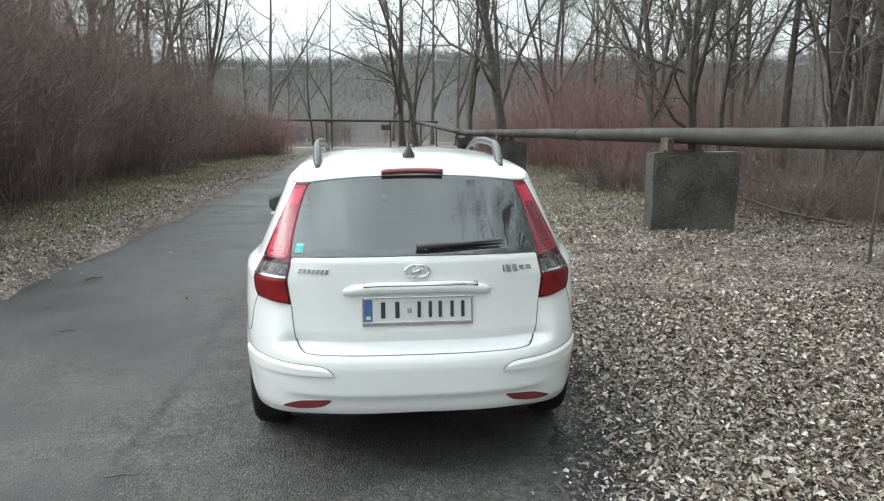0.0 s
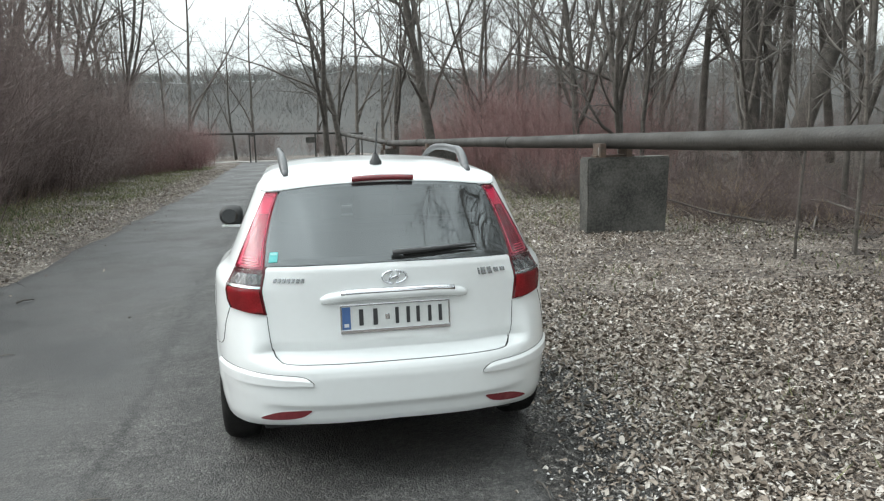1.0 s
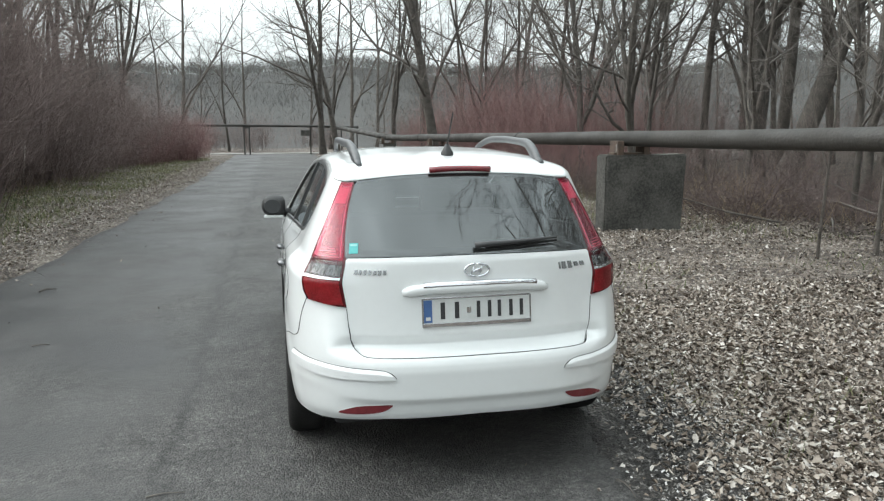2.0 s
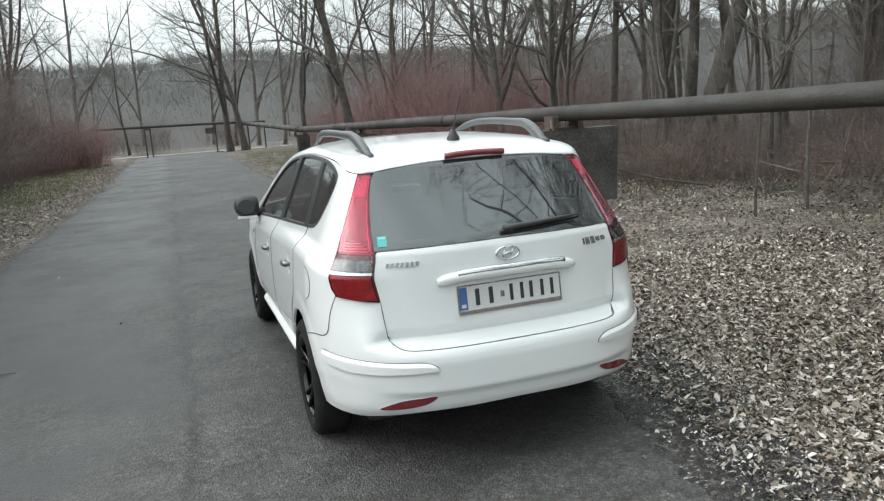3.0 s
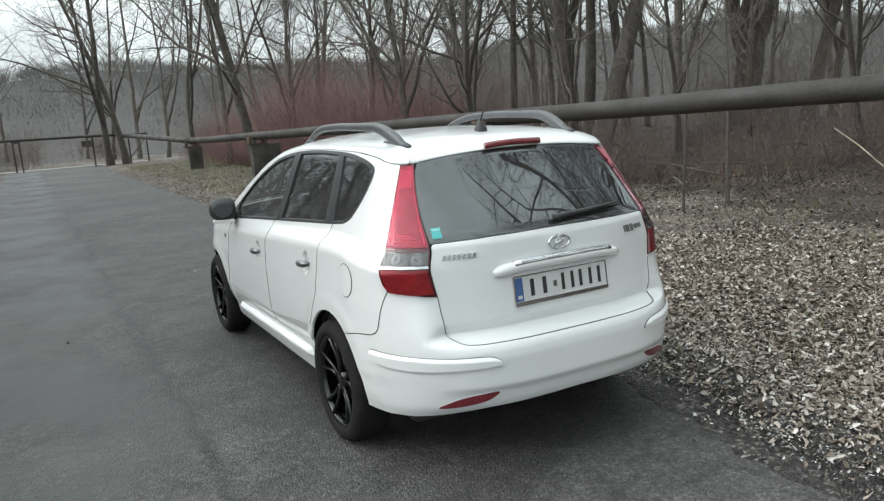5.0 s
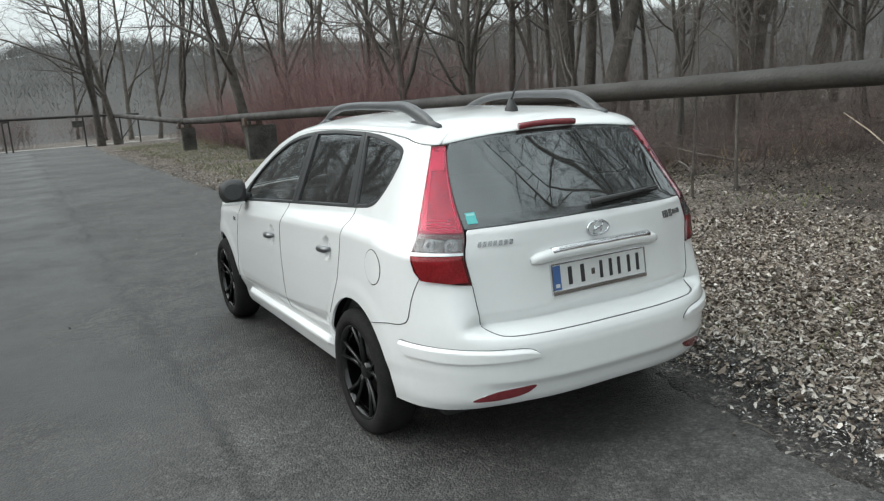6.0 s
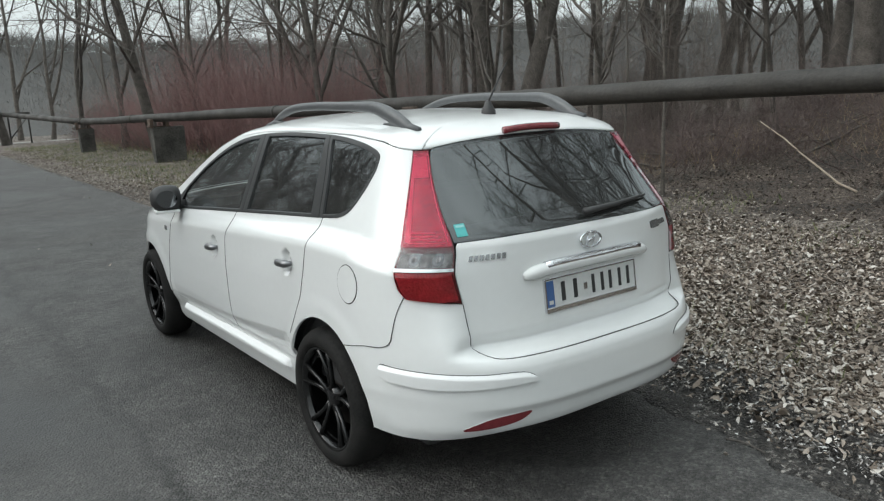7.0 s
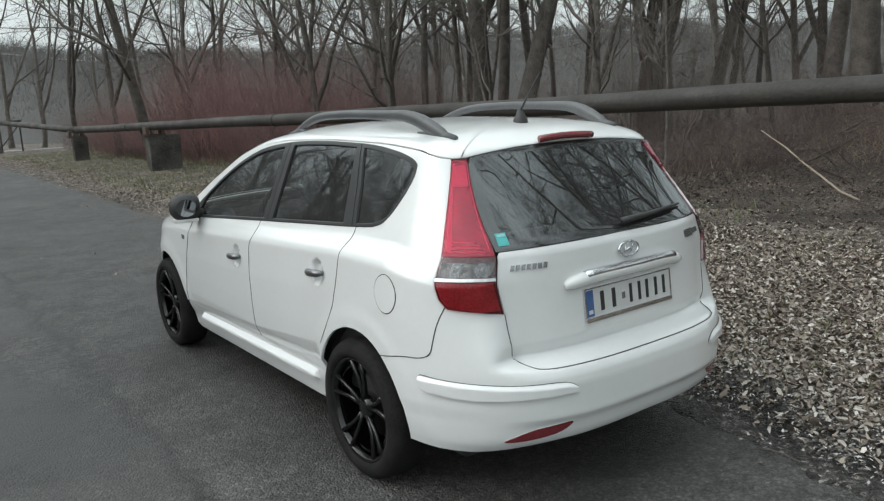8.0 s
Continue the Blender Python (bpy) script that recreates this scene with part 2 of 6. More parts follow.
def litter_material(name, ramp_colours, cell=26.0, rough=0.85):
    """Trodden, matted leaves: small flat pieces of many tones at two sizes, with relief."""
    m = bpy.data.materials.new(name)
    m.use_nodes = True
    n, l = m.node_tree.nodes, m.node_tree.links
    b = n["Principled BSDF"]
    b.inputs["Roughness"].default_value = rough
    tc = n.new("ShaderNodeTexCoord")
    warp = n.new("ShaderNodeTexNoise")
    warp.inputs["Scale"].default_value, warp.inputs["Detail"].default_value = 14.0, 3.0
    l.new(tc.outputs["Object"], warp.inputs["Vector"])
    bend = n.new("ShaderNodeVectorMath")
    bend.operation = "MULTIPLY_ADD"
    bend.inputs[1].default_value = (0.05, 0.05, 0.0)
    l.new(warp.outputs["Color"], bend.inputs[0])
    l.new(tc.outputs["Object"], bend.inputs[2])
    tones = []
    for k in (cell, cell * 2.3):
        vo = n.new("ShaderNodeTexVoronoi")
        vo.inputs["Scale"].default_value = k
        l.new(bend.outputs["Vector"], vo.inputs["Vector"])
        sp = n.new("ShaderNodeSeparateColor")
        l.new(vo.outputs["Color"], sp.inputs["Color"])
        tones.append((sp.outputs["Red"], vo.outputs["Distance"]))
    blot = n.new("ShaderNodeTexNoise")
    blot.inputs["Scale"].default_value, blot.inputs["Detail"].default_value = 1.1, 6.0
    l.new(tc.outputs["Object"], blot.inputs["Vector"])

    def calc(op, a, b2, c=0.0):
        q = n.new("ShaderNodeMath")
        q.operation = op
        for i, v in enumerate((a, b2, c)):
            if isinstance(v, float):
                q.inputs[i].default_value = v
            else:
                l.new(v, q.inputs[i])
        return q.outputs["Value"]
    mixed = calc("MULTIPLY_ADD", tones[0][0], 0.55, calc("MULTIPLY", tones[1][0], 0.45))
    mixed = calc("ADD", mixed, calc("MULTIPLY_ADD", blot.outputs["Fac"], 0.9, -0.45))
    r = n.new("ShaderNodeValToRGB")
    while len(r.color_ramp.elements) < len(ramp_colours):
        r.color_ramp.elements.new(0.5)
    for i, c in enumerate(ramp_colours):
        r.color_ramp.elements[i].position = i / (len(ramp_colours) - 1)
        r.color_ramp.elements[i].color = (*c, 1)
    l.new(mixed, r.inputs["Fac"])
    l.new(r.outputs["Color"], b.inputs["Base Color"])
    bump = n.new("ShaderNodeBump")
    bump.inputs["Strength"].default_value, bump.inputs["Distance"].default_value = 0.9, 0.02
    l.new(calc("MULTIPLY_ADD", tones[0][1], -1.0, calc("ADD", tones[0][0], tones[1][1])), bump.inputs["Height"])
    l.new(bump.outputs["Normal"], b.inputs["Normal"])
    return m


M_matted = litter_material("matted_leaves", [(0.015, 0.012, 0.010), (0.045, 0.034, 0.028), (0.11, 0.086, 0.07), (0.21, 0.178, 0.15), (0.38, 0.345, 0.30)])
# browner litter; the shade under the trees is also put into these tones
M_forest = litter_material("forest_floor", [(0.010, 0.008, 0.007), (0.026, 0.019, 0.015), (0.052, 0.037, 0.029), (0.095, 0.071, 0.055), (0.19, 0.155, 0.125)], 30.0)
M_humus = litter_material("wet_humus", [(0.008, 0.0072, 0.0065), (0.016, 0.014, 0.013), (0.034, 0.030, 0.027), (0.085, 0.076, 0.068), (0.34, 0.32, 0.295)], 40.0, 0.5)
# brown leaves of the bank, darkened further to hold the woods' shade
M_brown_leaf = material("brown_leaf", 0.7, island=[(0.022, 0.016, 0.013), (0.05, 0.036, 0.028), (0.085, 0.062, 0.048), (0.13, 0.1, 0.078), (0.36, 0.32, 0.27)], vary=(0.72, 0.7, 0.67), scale=30, fine=200, amount=0.5)
M_leaf = material("dead_leaf", 0.65, island=[(0.09, 0.07, 0.054), (0.19, 0.15, 0.118), (0.295, 0.246, 0.202), (0.42, 0.373, 0.322), (0.67, 0.64, 0.6)], vary=(0.68, 0.65, 0.62), scale=45, fine=220, amount=0.8)
M_leaf_bits = material("leaf_bits", 0.5, island=[(0.05, 0.046, 0.042), (0.14, 0.13, 0.12), (0.33, 0.317, 0.303), (0.6, 0.59, 0.575)])
M_grass = material("grass", 0.8, island=[(0.06, 0.095, 0.026), (0.10, 0.13, 0.04), (0.175, 0.182, 0.075), (0.31, 0.275, 0.165)])
M_straw = material("straw", 0.85, island=[(0.12, 0.082, 0.055), (0.2, 0.145, 0.095), (0.3, 0.235, 0.16)])
M_bark = material("bark", 0.9, base=(0.036, 0.031, 0.027), vary=(0.115, 0.101, 0.088), scale=5, fine=45, amount=1.0, bump=0.8, bump_scale=35, obj_rand=0.25)
M_twig = material("twig", 0.85, base=(0.065, 0.057, 0.05), vary=(0.135, 0.121, 0.108), scale=6, fine=30, amount=0.8, obj_rand=0.25)
M_red_twig = material("red_twig", 0.75, base=(0.14, 0.070, 0.068), vary=(0.215, 0.125, 0.116), scale=1.2, fine=20, amount=0.9, obj_rand=0.3)
M_brown_twig = material("brown_twig", 0.85, base=(0.1, 0.071, 0.066), vary=(0.19, 0.144, 0.132), scale=1.2, fine=20, amount=0.9, obj_rand=0.3)
M_tangle = material("grey_brown_stem", 0.85, base=(0.10, 0.080, 0.07), vary=(0.19, 0.16, 0.14), scale=0.5, fine=12, amount=0.9)
M_concrete = material("concrete", 0.9, base=(0.03, 0.029, 0.026), vary=(0.115, 0.11, 0.099), scale=2.2, fine=28, amount=1.1, bump=0.5, bump_scale=60)
M_pipe = material("pipe_wrap", 0.7, base=(0.018, 0.0165, 0.0145), vary=(0.042, 0.038, 0.033), scale=1.6, fine=24, amount=0.9, bump=0.35, bump_scale=30, rough_var=0.12)
M_rust = material("rusty_steel", 0.8, base=(0.05, 0.04, 0.034), vary=(0.12, 0.075, 0.052), scale=7, fine=50, amount=1.0, bump=0.4, bump_scale=70)
M_steel = material("weathered_steel", 0.75, base=(0.028, 0.027, 0.026), vary=(0.06, 0.055, 0.05), scale=6, fine=40, amount=0.9)
M_gravel = material("gravel", 0.95, base=(0.17, 0.162, 0.15), vary=(0.3, 0.29, 0.275), scale=2, fine=30, amount=1.0, bump=0.8, bump_scale=30)
# bare wood greyed and lightened, the distance haze put into its colour
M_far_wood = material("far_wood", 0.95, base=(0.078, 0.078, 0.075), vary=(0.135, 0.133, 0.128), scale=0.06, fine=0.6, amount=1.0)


# ---- mesh helpers ----
def mesh_object(name, verts, faces, mat, parent=None, label="", smooth=True):
    me = bpy.data.meshes.new(name)
    me.from_pydata([tuple(v) for v in verts], [], faces)
    me.validate()
    if smooth:
        me.shade_smooth()
    me.materials.append(mat)
    ob = new(name, me)
    if parent:
        ob.parent = parent
    if label:
        tagged(ob, label)
    return ob


def fast_mesh(name, verts, tris, mat, smooth=False):
    """A mesh object of many triangles out of numpy arrays."""
    me = bpy.data.meshes.new(name)
    me.vertices.add(len(verts))
    me.vertices.foreach_set("co", np.asarray(verts, np.float32).ravel())
    me.loops.add(tris.size)
    me.loops.foreach_set("vertex_index", np.asarray(tris, np.int32).ravel())
    me.polygons.add(len(tris))
    me.polygons.foreach_set("loop_start", np.arange(0, tris.size, 3, dtype=np.int32))
    me.update(calc_edges=True)
    if smooth:
        me.shade_smooth()
    me.materials.append(mat)
    return new(name, me)


def part(name, bm, mat, parent, label="", smooth=False):
    """Links a bmesh as one mesh object under a thing or a part."""
    me = bpy.data.meshes.new(name)
    bm.to_mesh(me)
    bm.free()
    if smooth:
        me.shade_smooth()
    me.materials.append(mat)
    ob = new(name, me)
    ob.parent = parent
    if label:
        tagged(ob, label)
    return ob


def box_bm(x0, x1, y0, y1, z0, z1, bevel=0.0, segs=2):
    bm = bmesh.new()
    bmesh.ops.create_cube(bm, size=1.0)
    for v in bm.verts:
        v.co = Vector(((x0, x1)[v.co.x > 0], (y0, y1)[v.co.y > 0], (z0, z1)[v.co.z > 0]))
    if bevel:
        bmesh.ops.bevel(bm, geom=list(bm.edges), offset=bevel, segments=segs, affect="EDGES", profile=0.6)
    return bm


def tube(points, radii, sides=8, cap=True):
    """Vertices and faces of a tapered tube along a line of points."""
    pts = np.asarray(points, float)
    rad = np.broadcast_to(np.asarray(radii, float), (len(pts),))
    tan = np.gradient(pts, axis=0)
    tan /= np.linalg.norm(tan, axis=1)[:, None] + 1e-12
    ref = np.array((0, 0, 1.0)) if abs(tan[0, 2]) < 0.9 else np.array((1.0, 0, 0))
    a = np.cross(tan, ref)
    a /= np.linalg.norm(a, axis=1)[:, None] + 1e-12
    b = np.cross(a, tan)
    ang = np.arange(sides) * 2 * math.pi / sides
    v = (pts[:, None] + rad[:, None, None] * (np.cos(ang)[None, :, None] * a[:, None] + np.sin(ang)[None, :, None] * b[:, None])).reshape(-1, 3)
    f = []
    for i in range(len(pts) - 1):
        for j in range(sides):
            k = (j + 1) % sides
            f.append((i * sides + j, i * sides + k, (i + 1) * sides + k, (i + 1) * sides + j))
    if cap:
        f.append(tuple(range(sides))[::-1])
        f.append(tuple((len(pts) - 1) * sides + j for j in range(sides)))
    return v, f


def tube_object(name, points, radii, mat, parent=None, sides=10, label=""):
    v, f = tube(points, radii, sides)
    return mesh_object(name, v, f, mat, parent, label)


def lathe(name, profile, axis_at, mat, parent, segs=40, label="", axis="x", turn=2 * math.pi):
    """Turns a profile of (along axis, radius) rows round the axis through axis_at."""
    v, f = [], []
    n = len(profile)
    for i in range(segs):
        c, s = math.cos(turn * i / segs), math.sin(turn * i / segs)
        for a, r in profile:
            v.append((axis_at[0] + a, axis_at[1] + r * c, axis_at[2] + r * s) if axis == "x" else (axis_at[0] + r * c, axis_at[1] + r * s, axis_at[2] + a))
    for i in range(segs if turn > 6 else segs - 1):
        k = (i + 1) % segs
        for j in range(n - 1):
            f.append((i * n + j, k * n + j, k * n + j + 1, i * n + j + 1))
    return mesh_object(name, v, f, mat, parent, label)


def empty(name, label, category, group="", at=(0, 0, 0)):
    ob = new(name)
    ob.location = at
    return tagged(ob, label, category, group)


# ---- ground, road, hills ----
RNG = np.random.default_rng(7)


def step(a, b, v):
    t = np.clip((v - a) / (b - a), 0, 1)
    return t * t * (3 - 2 * t)


def wave(x, y):
    return (np.sin(x * 1.7 + 1.3 * np.sin(y * 0.9)) + np.sin(y * 2.1 + 1.1 * np.sin(x * 1.3 + 2)) + 0.5 * np.sin(x * 5.1 + y * 3.7)) / 2.5


def road_left(y):
    return np.interp(y, [-8, 4, 8, 13, 22, 47], [-4.1, -4.05, -3.9, -3.66, -3.45, -3.4]) + 0.05 * np.sin(y * 0.33) + 0.05 * np.sin(y * 1.7 + 1) + 0.025 * np.sin(y * 5.9)


def road_right(y):
    return np.interp(y, [-8, -1, 1, 12, 27, 47], [0.55, 0.80, 1.05, 1.30, 1.55, 1.6]) + 0.04 * np.sin(y * 1.9) + 0.02 * np.sin(y * 5.3)


def ground_z(x, y):
    x, y = np.asarray(x, float), np.asarray(y, float)
    far = np.hypot(x, y - 5)
    off = np.maximum(np.maximum(road_left(y) - x, x - road_right(y)), 0)
    near = step(0.0, 0.5, off) * (0.025 + 0.03 * wave(x, y)) - 0.07 * (1 - step(0, 0.2, off))
    bank = 1.5 * step(7.5, 15, x) * step(9, 3, y) + 0.5 * step(9, 18, x) + 0.5 * step(-7, -12, x)
    hill = 15.5 * step(75, 215, far) * (1 + 0.10 * np.sin(np.arctan2(x, y) * 9 + 1) + 0.05 * np.sin(np.arctan2(x, y) * 23))
    return near + bank + hill + 0.12 * wave(x * 0.3, y * 0.3) * step(3, 12, off)


gx = np.unique(np.concatenate([np.arange(-12, 16.01, 0.2), np.geomspace(16, 1500, 46), -np.geomspace(12, 1500, 46)]))
gy = np.unique(np.concatenate([np.arange(-8, 24.01, 0.25), np.arange(24, 60, 1.0), np.geomspace(60, 1500, 40), -np.geomspace(8, 1500, 40)]))
GX, GY = np.meshgrid(gx, gy, indexing="ij")
gv = np.stack([GX, GY, ground_z(GX, GY)], -1).reshape(-1, 3)
ni, nj = GX.shape
q = (np.arange(ni - 1)[:, None] * nj + np.arange(nj - 1)[None]).ravel()
ground = fast_mesh("ground", gv, np.concatenate([np.stack([q, q + nj, q + nj + 1], 1), np.stack([q, q + nj + 1, q + 1], 1)]), M_matted, True)
ground.data.materials.append(M_soil)
poly_v = np.empty(len(ground.data.polygons) * 3, np.int32)
ground.data.polygons.foreach_get("vertices", poly_v)
centre = gv[poly_v.reshape(-1, 3)].mean(1)
ground.data.materials.append(M_forest)
under_trees = (centre[:, 0] + 0.9 * wave(centre[:, 0] * 1.3, centre[:, 1] * 1.3) - 0.22 * np.clip(centre[:, 1], -5, 8) > 6.0) | (centre[:, 0] + 0.4 * wave(centre[:, 0], centre[:, 1]) < -7.0)
ground.data.polygons.foreach_set("material_index", np.where(np.hypot(centre[:, 0], centre[:, 1]) > 62, 1, np.where(under_trees, 2, 0)).astype(np.int32))
tagged(ground, "brown woodland soil under leaf litter, rising to low hills", "ground", kind="structure")

ry = np.arange(-45, 47.01, 0.25)
rv, rf = [], []
NX = 24
for i, y in enumerate(ry):
    a, b = float(road_left(y)), float(road_right(y))
    for j in range(NX + 1):
        u = j / NX
        rv.append((a + (b - a) * u, y, 0.0 - 0.012 * (2 * u - 1) ** 2 - (0.05 if j in (0, NX) else 0)))
for i in range(len(ry) - 1):
    for j in range(NX):
        k = i * (NX + 1) + j
        rf.append((k, k + 1, k + NX + 2, k + NX + 1))
road = mesh_object("road", rv, rf, M_asphalt)
tagged(road, "worn damp grey asphalt lane with crumbling edges", "road", kind="structure")
cross = mesh_object("gravel_track", [(-12, 46.9, 0.03), (7, 46.9, 0.03), (7, 48.6, 0.035), (-12, 48.6, 0.035), (-12, 46.9, -0.1), (7, 46.9, -0.1), (7, 48.6, -0.1), (-12, 48.6, -0.1)],
                    [(0, 1, 2, 3), (4, 5, 1, 0), (6, 7, 3, 2), (5, 6, 2, 1), (7, 4, 0, 3)], M_gravel, smooth=False)
tagged(cross, "pale gravel track crossing the end of the lane", "track", kind="structure")

# wet humus and rotten leaves heaped along the asphalt's edge
def road_z(x, y):
    u = (x - float(road_left(y))) / float(road_right(y) - road_left(y))
    return -0.012 * (2 * u - 1) ** 2 - 0.05 * max(0.0, (u - 1 + 1 / NX) * NX) if u < 1 else -0.1


hy = np.arange(-4.0, 5.01, 0.03)
hv, hf = [], []
for y in hy:
    e = float(road_right(y))
    w = float(np.interp(y, [-4, -2, -0.5, 1.5, 5], [0.7, 0.6, 0.5, 0.35, 0.25])) + 0.10 * math.sin(y * 2.3 + 0.6) + 0.05 * math.sin(y * 6.1)
    lap = 0.24 + 0.12 * noise.noise(Vector((y * 2.2, 0, 0))) + 0.05 * noise.noise(Vector((y * 7, 3, 0)))
    for j in range(33):
        u = j / 32
        x = e - lap + (w + lap) * u
        hv.append((x, y, max(float(ground_z(x, y)), road_z(x, y)) - 0.006 + 0.036 * math.sin(u * math.pi) ** 0.5 + (0.02 * noise.noise(Vector((x * 13, y * 13, 0))) + 0.014 * noise.noise(Vector((x * 33, y * 33, 5)))) * min(1, 6 * u * (1 - u))))
for i in range(len(hy) - 1):
    for j in range(32):
        k = i * 33 + j
        hf.append((k, k + 1, k + 34, k + 33))
tagged(mesh_object("humus", hv, hf, M_humus), "dark wet humus heaped along the asphalt's edge", "soil", kind="stuff")


# ---- pipeline ----
PIPE_R = 0.12
pipe_line = np.array([(5.4, -16, 1.62), (5.05, -6, 1.58), (4.85, 1, 1.555), (4.62, 7.6, 1.47), (4.42, 14, 1.40), (4.22, 20.5, 1.33), (4.05, 26, 1.26), (3.95, 30, 1.22)])
pipeline = empty("pipeline", "grey-brown wrapped steel pipeline on concrete piers along the lane", "pipeline")
dense = np.array([[np.interp(v, pipe_line[:, 1], pipe_line[:, k]) for k in range(3)] for v in np.arange(-16, 30.01, 0.4)])
dense[:, 2] += 0.006 * np.sin(dense[:, 1] * 0.9)
tube_object("pipe", dense, PIPE_R + 0.002 * np.sin(dense[:, 1] * 7), M_pipe, pipeline, 28, "grey-brown wrapped pipe")
far_pipe = np.array([(3.95, 30.2, 1.22), (3.9, 33, 1.28), (3.6, 38, 1.42), (3.1, 44.5, 1.62), (2.8, 46.2, 1.68)])
tube_object("pipe_end", far_pipe, 0.125, M_pipe, pipeline, 20, "thinner wrapped pipe turning to the road")
for y in (13.1, 23.4, 30.1, 38.0):
    c = np.array([np.interp(y, dense[:, 1], dense[:, k]) for k in range(3)]) if y <= 30 else np.array([np.interp(y, far_pipe[:, 1], far_pipe[:, k]) for k in range(3)])
    tube_object("band", [c + (0, -0.05, 0), c + (0, -0.04, 0), c + (0, 0.04, 0), c + (0, 0.05, 0)], [PIPE_R + 0.002, PIPE_R + 0.014, PIPE_R + 0.014, PIPE_R + 0.002], M_pipe, pipeline, 24, "raised band round the wrapped pipe")


def pier(y, wide, deep, high, lean, dx=0.0):
    """A concrete pier with steel saddles under the pipe."""
    cx = float(np.interp(y, pipe_line[:, 1], pipe_line[:, 0])) + dx
    pz = float(np.interp(y, pipe_line[:, 1], pipe_line[:, 2]))
    root = empty("pipe_pier", "weathered dark concrete pier with steel saddles under the pipe", "pier", "piers under the pipeline", (cx, y, 0))
    bm = bmesh.new()
    bmesh.ops.create_cube(bm, size=1.0)
    for v in bm.verts:
        t = v.co.z + 0.5
        v.co = Vector((v.co.x * (wide + 0.05 * t) + lean * t, v.co.y * (deep + 0.02 * t), -0.2 + t * (high + 0.2)))
    bmesh.ops.bevel(bm, geom=list(bm.edges), offset=0.025, segments=2, affect="EDGES")
    bmesh.ops.subdivide_edges(bm, edges=list(bm.edges), cuts=3, use_grid_fill=True)
    for v in bm.verts:
        d = noise.noise(v.co * 4.0 + Vector((y, 0, 0))) * 0.012
        v.co += Vector((d, d, d * 0.5))
    part("concrete_block", bm, M_concrete, root)
    for k in (-0.22, 0.22):
        part("saddle", box_bm(k - dx - 0.05, k - dx + 0.05, -deep * 0.42, deep * 0.42, high - 0.02, pz - PIPE_R + (0.05 if abs(k) < 0.1 else 0.09), 0.008), M_rust, root, "rusty steel saddle")
    part("saddle_plate", box_bm(-0.32 - dx, 0.32 - dx, -deep * 0.3, deep * 0.3, high, high + 0.035, 0.006), M_rust, root, "rusty steel plate")
    for k in (-0.44, -0.39):
        v, f = tube([(k, -0.08, high - 0.02), (k, -0.08, high + 0.16)], 0.016, 8)
        mesh_object("anchor_bolt", v, f, M_gravel, root, "pale anchor bolt")
    return root


pier(7.95, 1.33, 0.36, 1.22, 0.03, 0.18)
pier(21.0, 0.86, 0.36, 1.06, 0.0, 0.24)
pier(-6.5, 1.2, 0.36, 1.3, 0.0, 0.0)
pier(30.3, 0.5, 0.3, 0.95, 0.0, 0.1)
gantry = empty("pipe_gantry", "thin pipe on steel trestles crossing the end of the lane", "gantry", "", (0, 46.3, 0))
tube_object("pipe", [(2.9, 0, 1.70), (1.5, 0, 1.74), (-2.6, 0, 1.80), (-9, 0.3, 1.86), (-16, 0.6, 1.9)], 0.075, M_pipe, gantry, 12)
for x0 in (-2.72, -2.40, 1.35, 3.3, 4.3):
    part("post", box_bm(x0 - 0.04, x0 + 0.04, -0.04, 0.04, -0.1, 1.74, 0.008), M_steel, gantry)
for a, b in ((-2.78, -2.34), (3.2, 4.4)):
    part("crossbar", box_bm(a, b, -0.05, 0.05, 1.62, 1.72, 0.006), M_steel, gantry)
v, f = tube([(3.3, 0, 0.3), (4.3, 0, 1.5)], 0.03, 6)
mesh_object("brace", v, f, M_steel, gantry)
part("valve_box", box_bm(0.75, 1.3, -0.2, 0.2, 1.15, 1.5, 0.02), M_concrete, gantry, "pale grey box on the gantry")
part("valve_shelf", box_bm(0.6, 1.5, -0.15, 0.15, 1.68, 1.76, 0.01), M_steel, gantry)


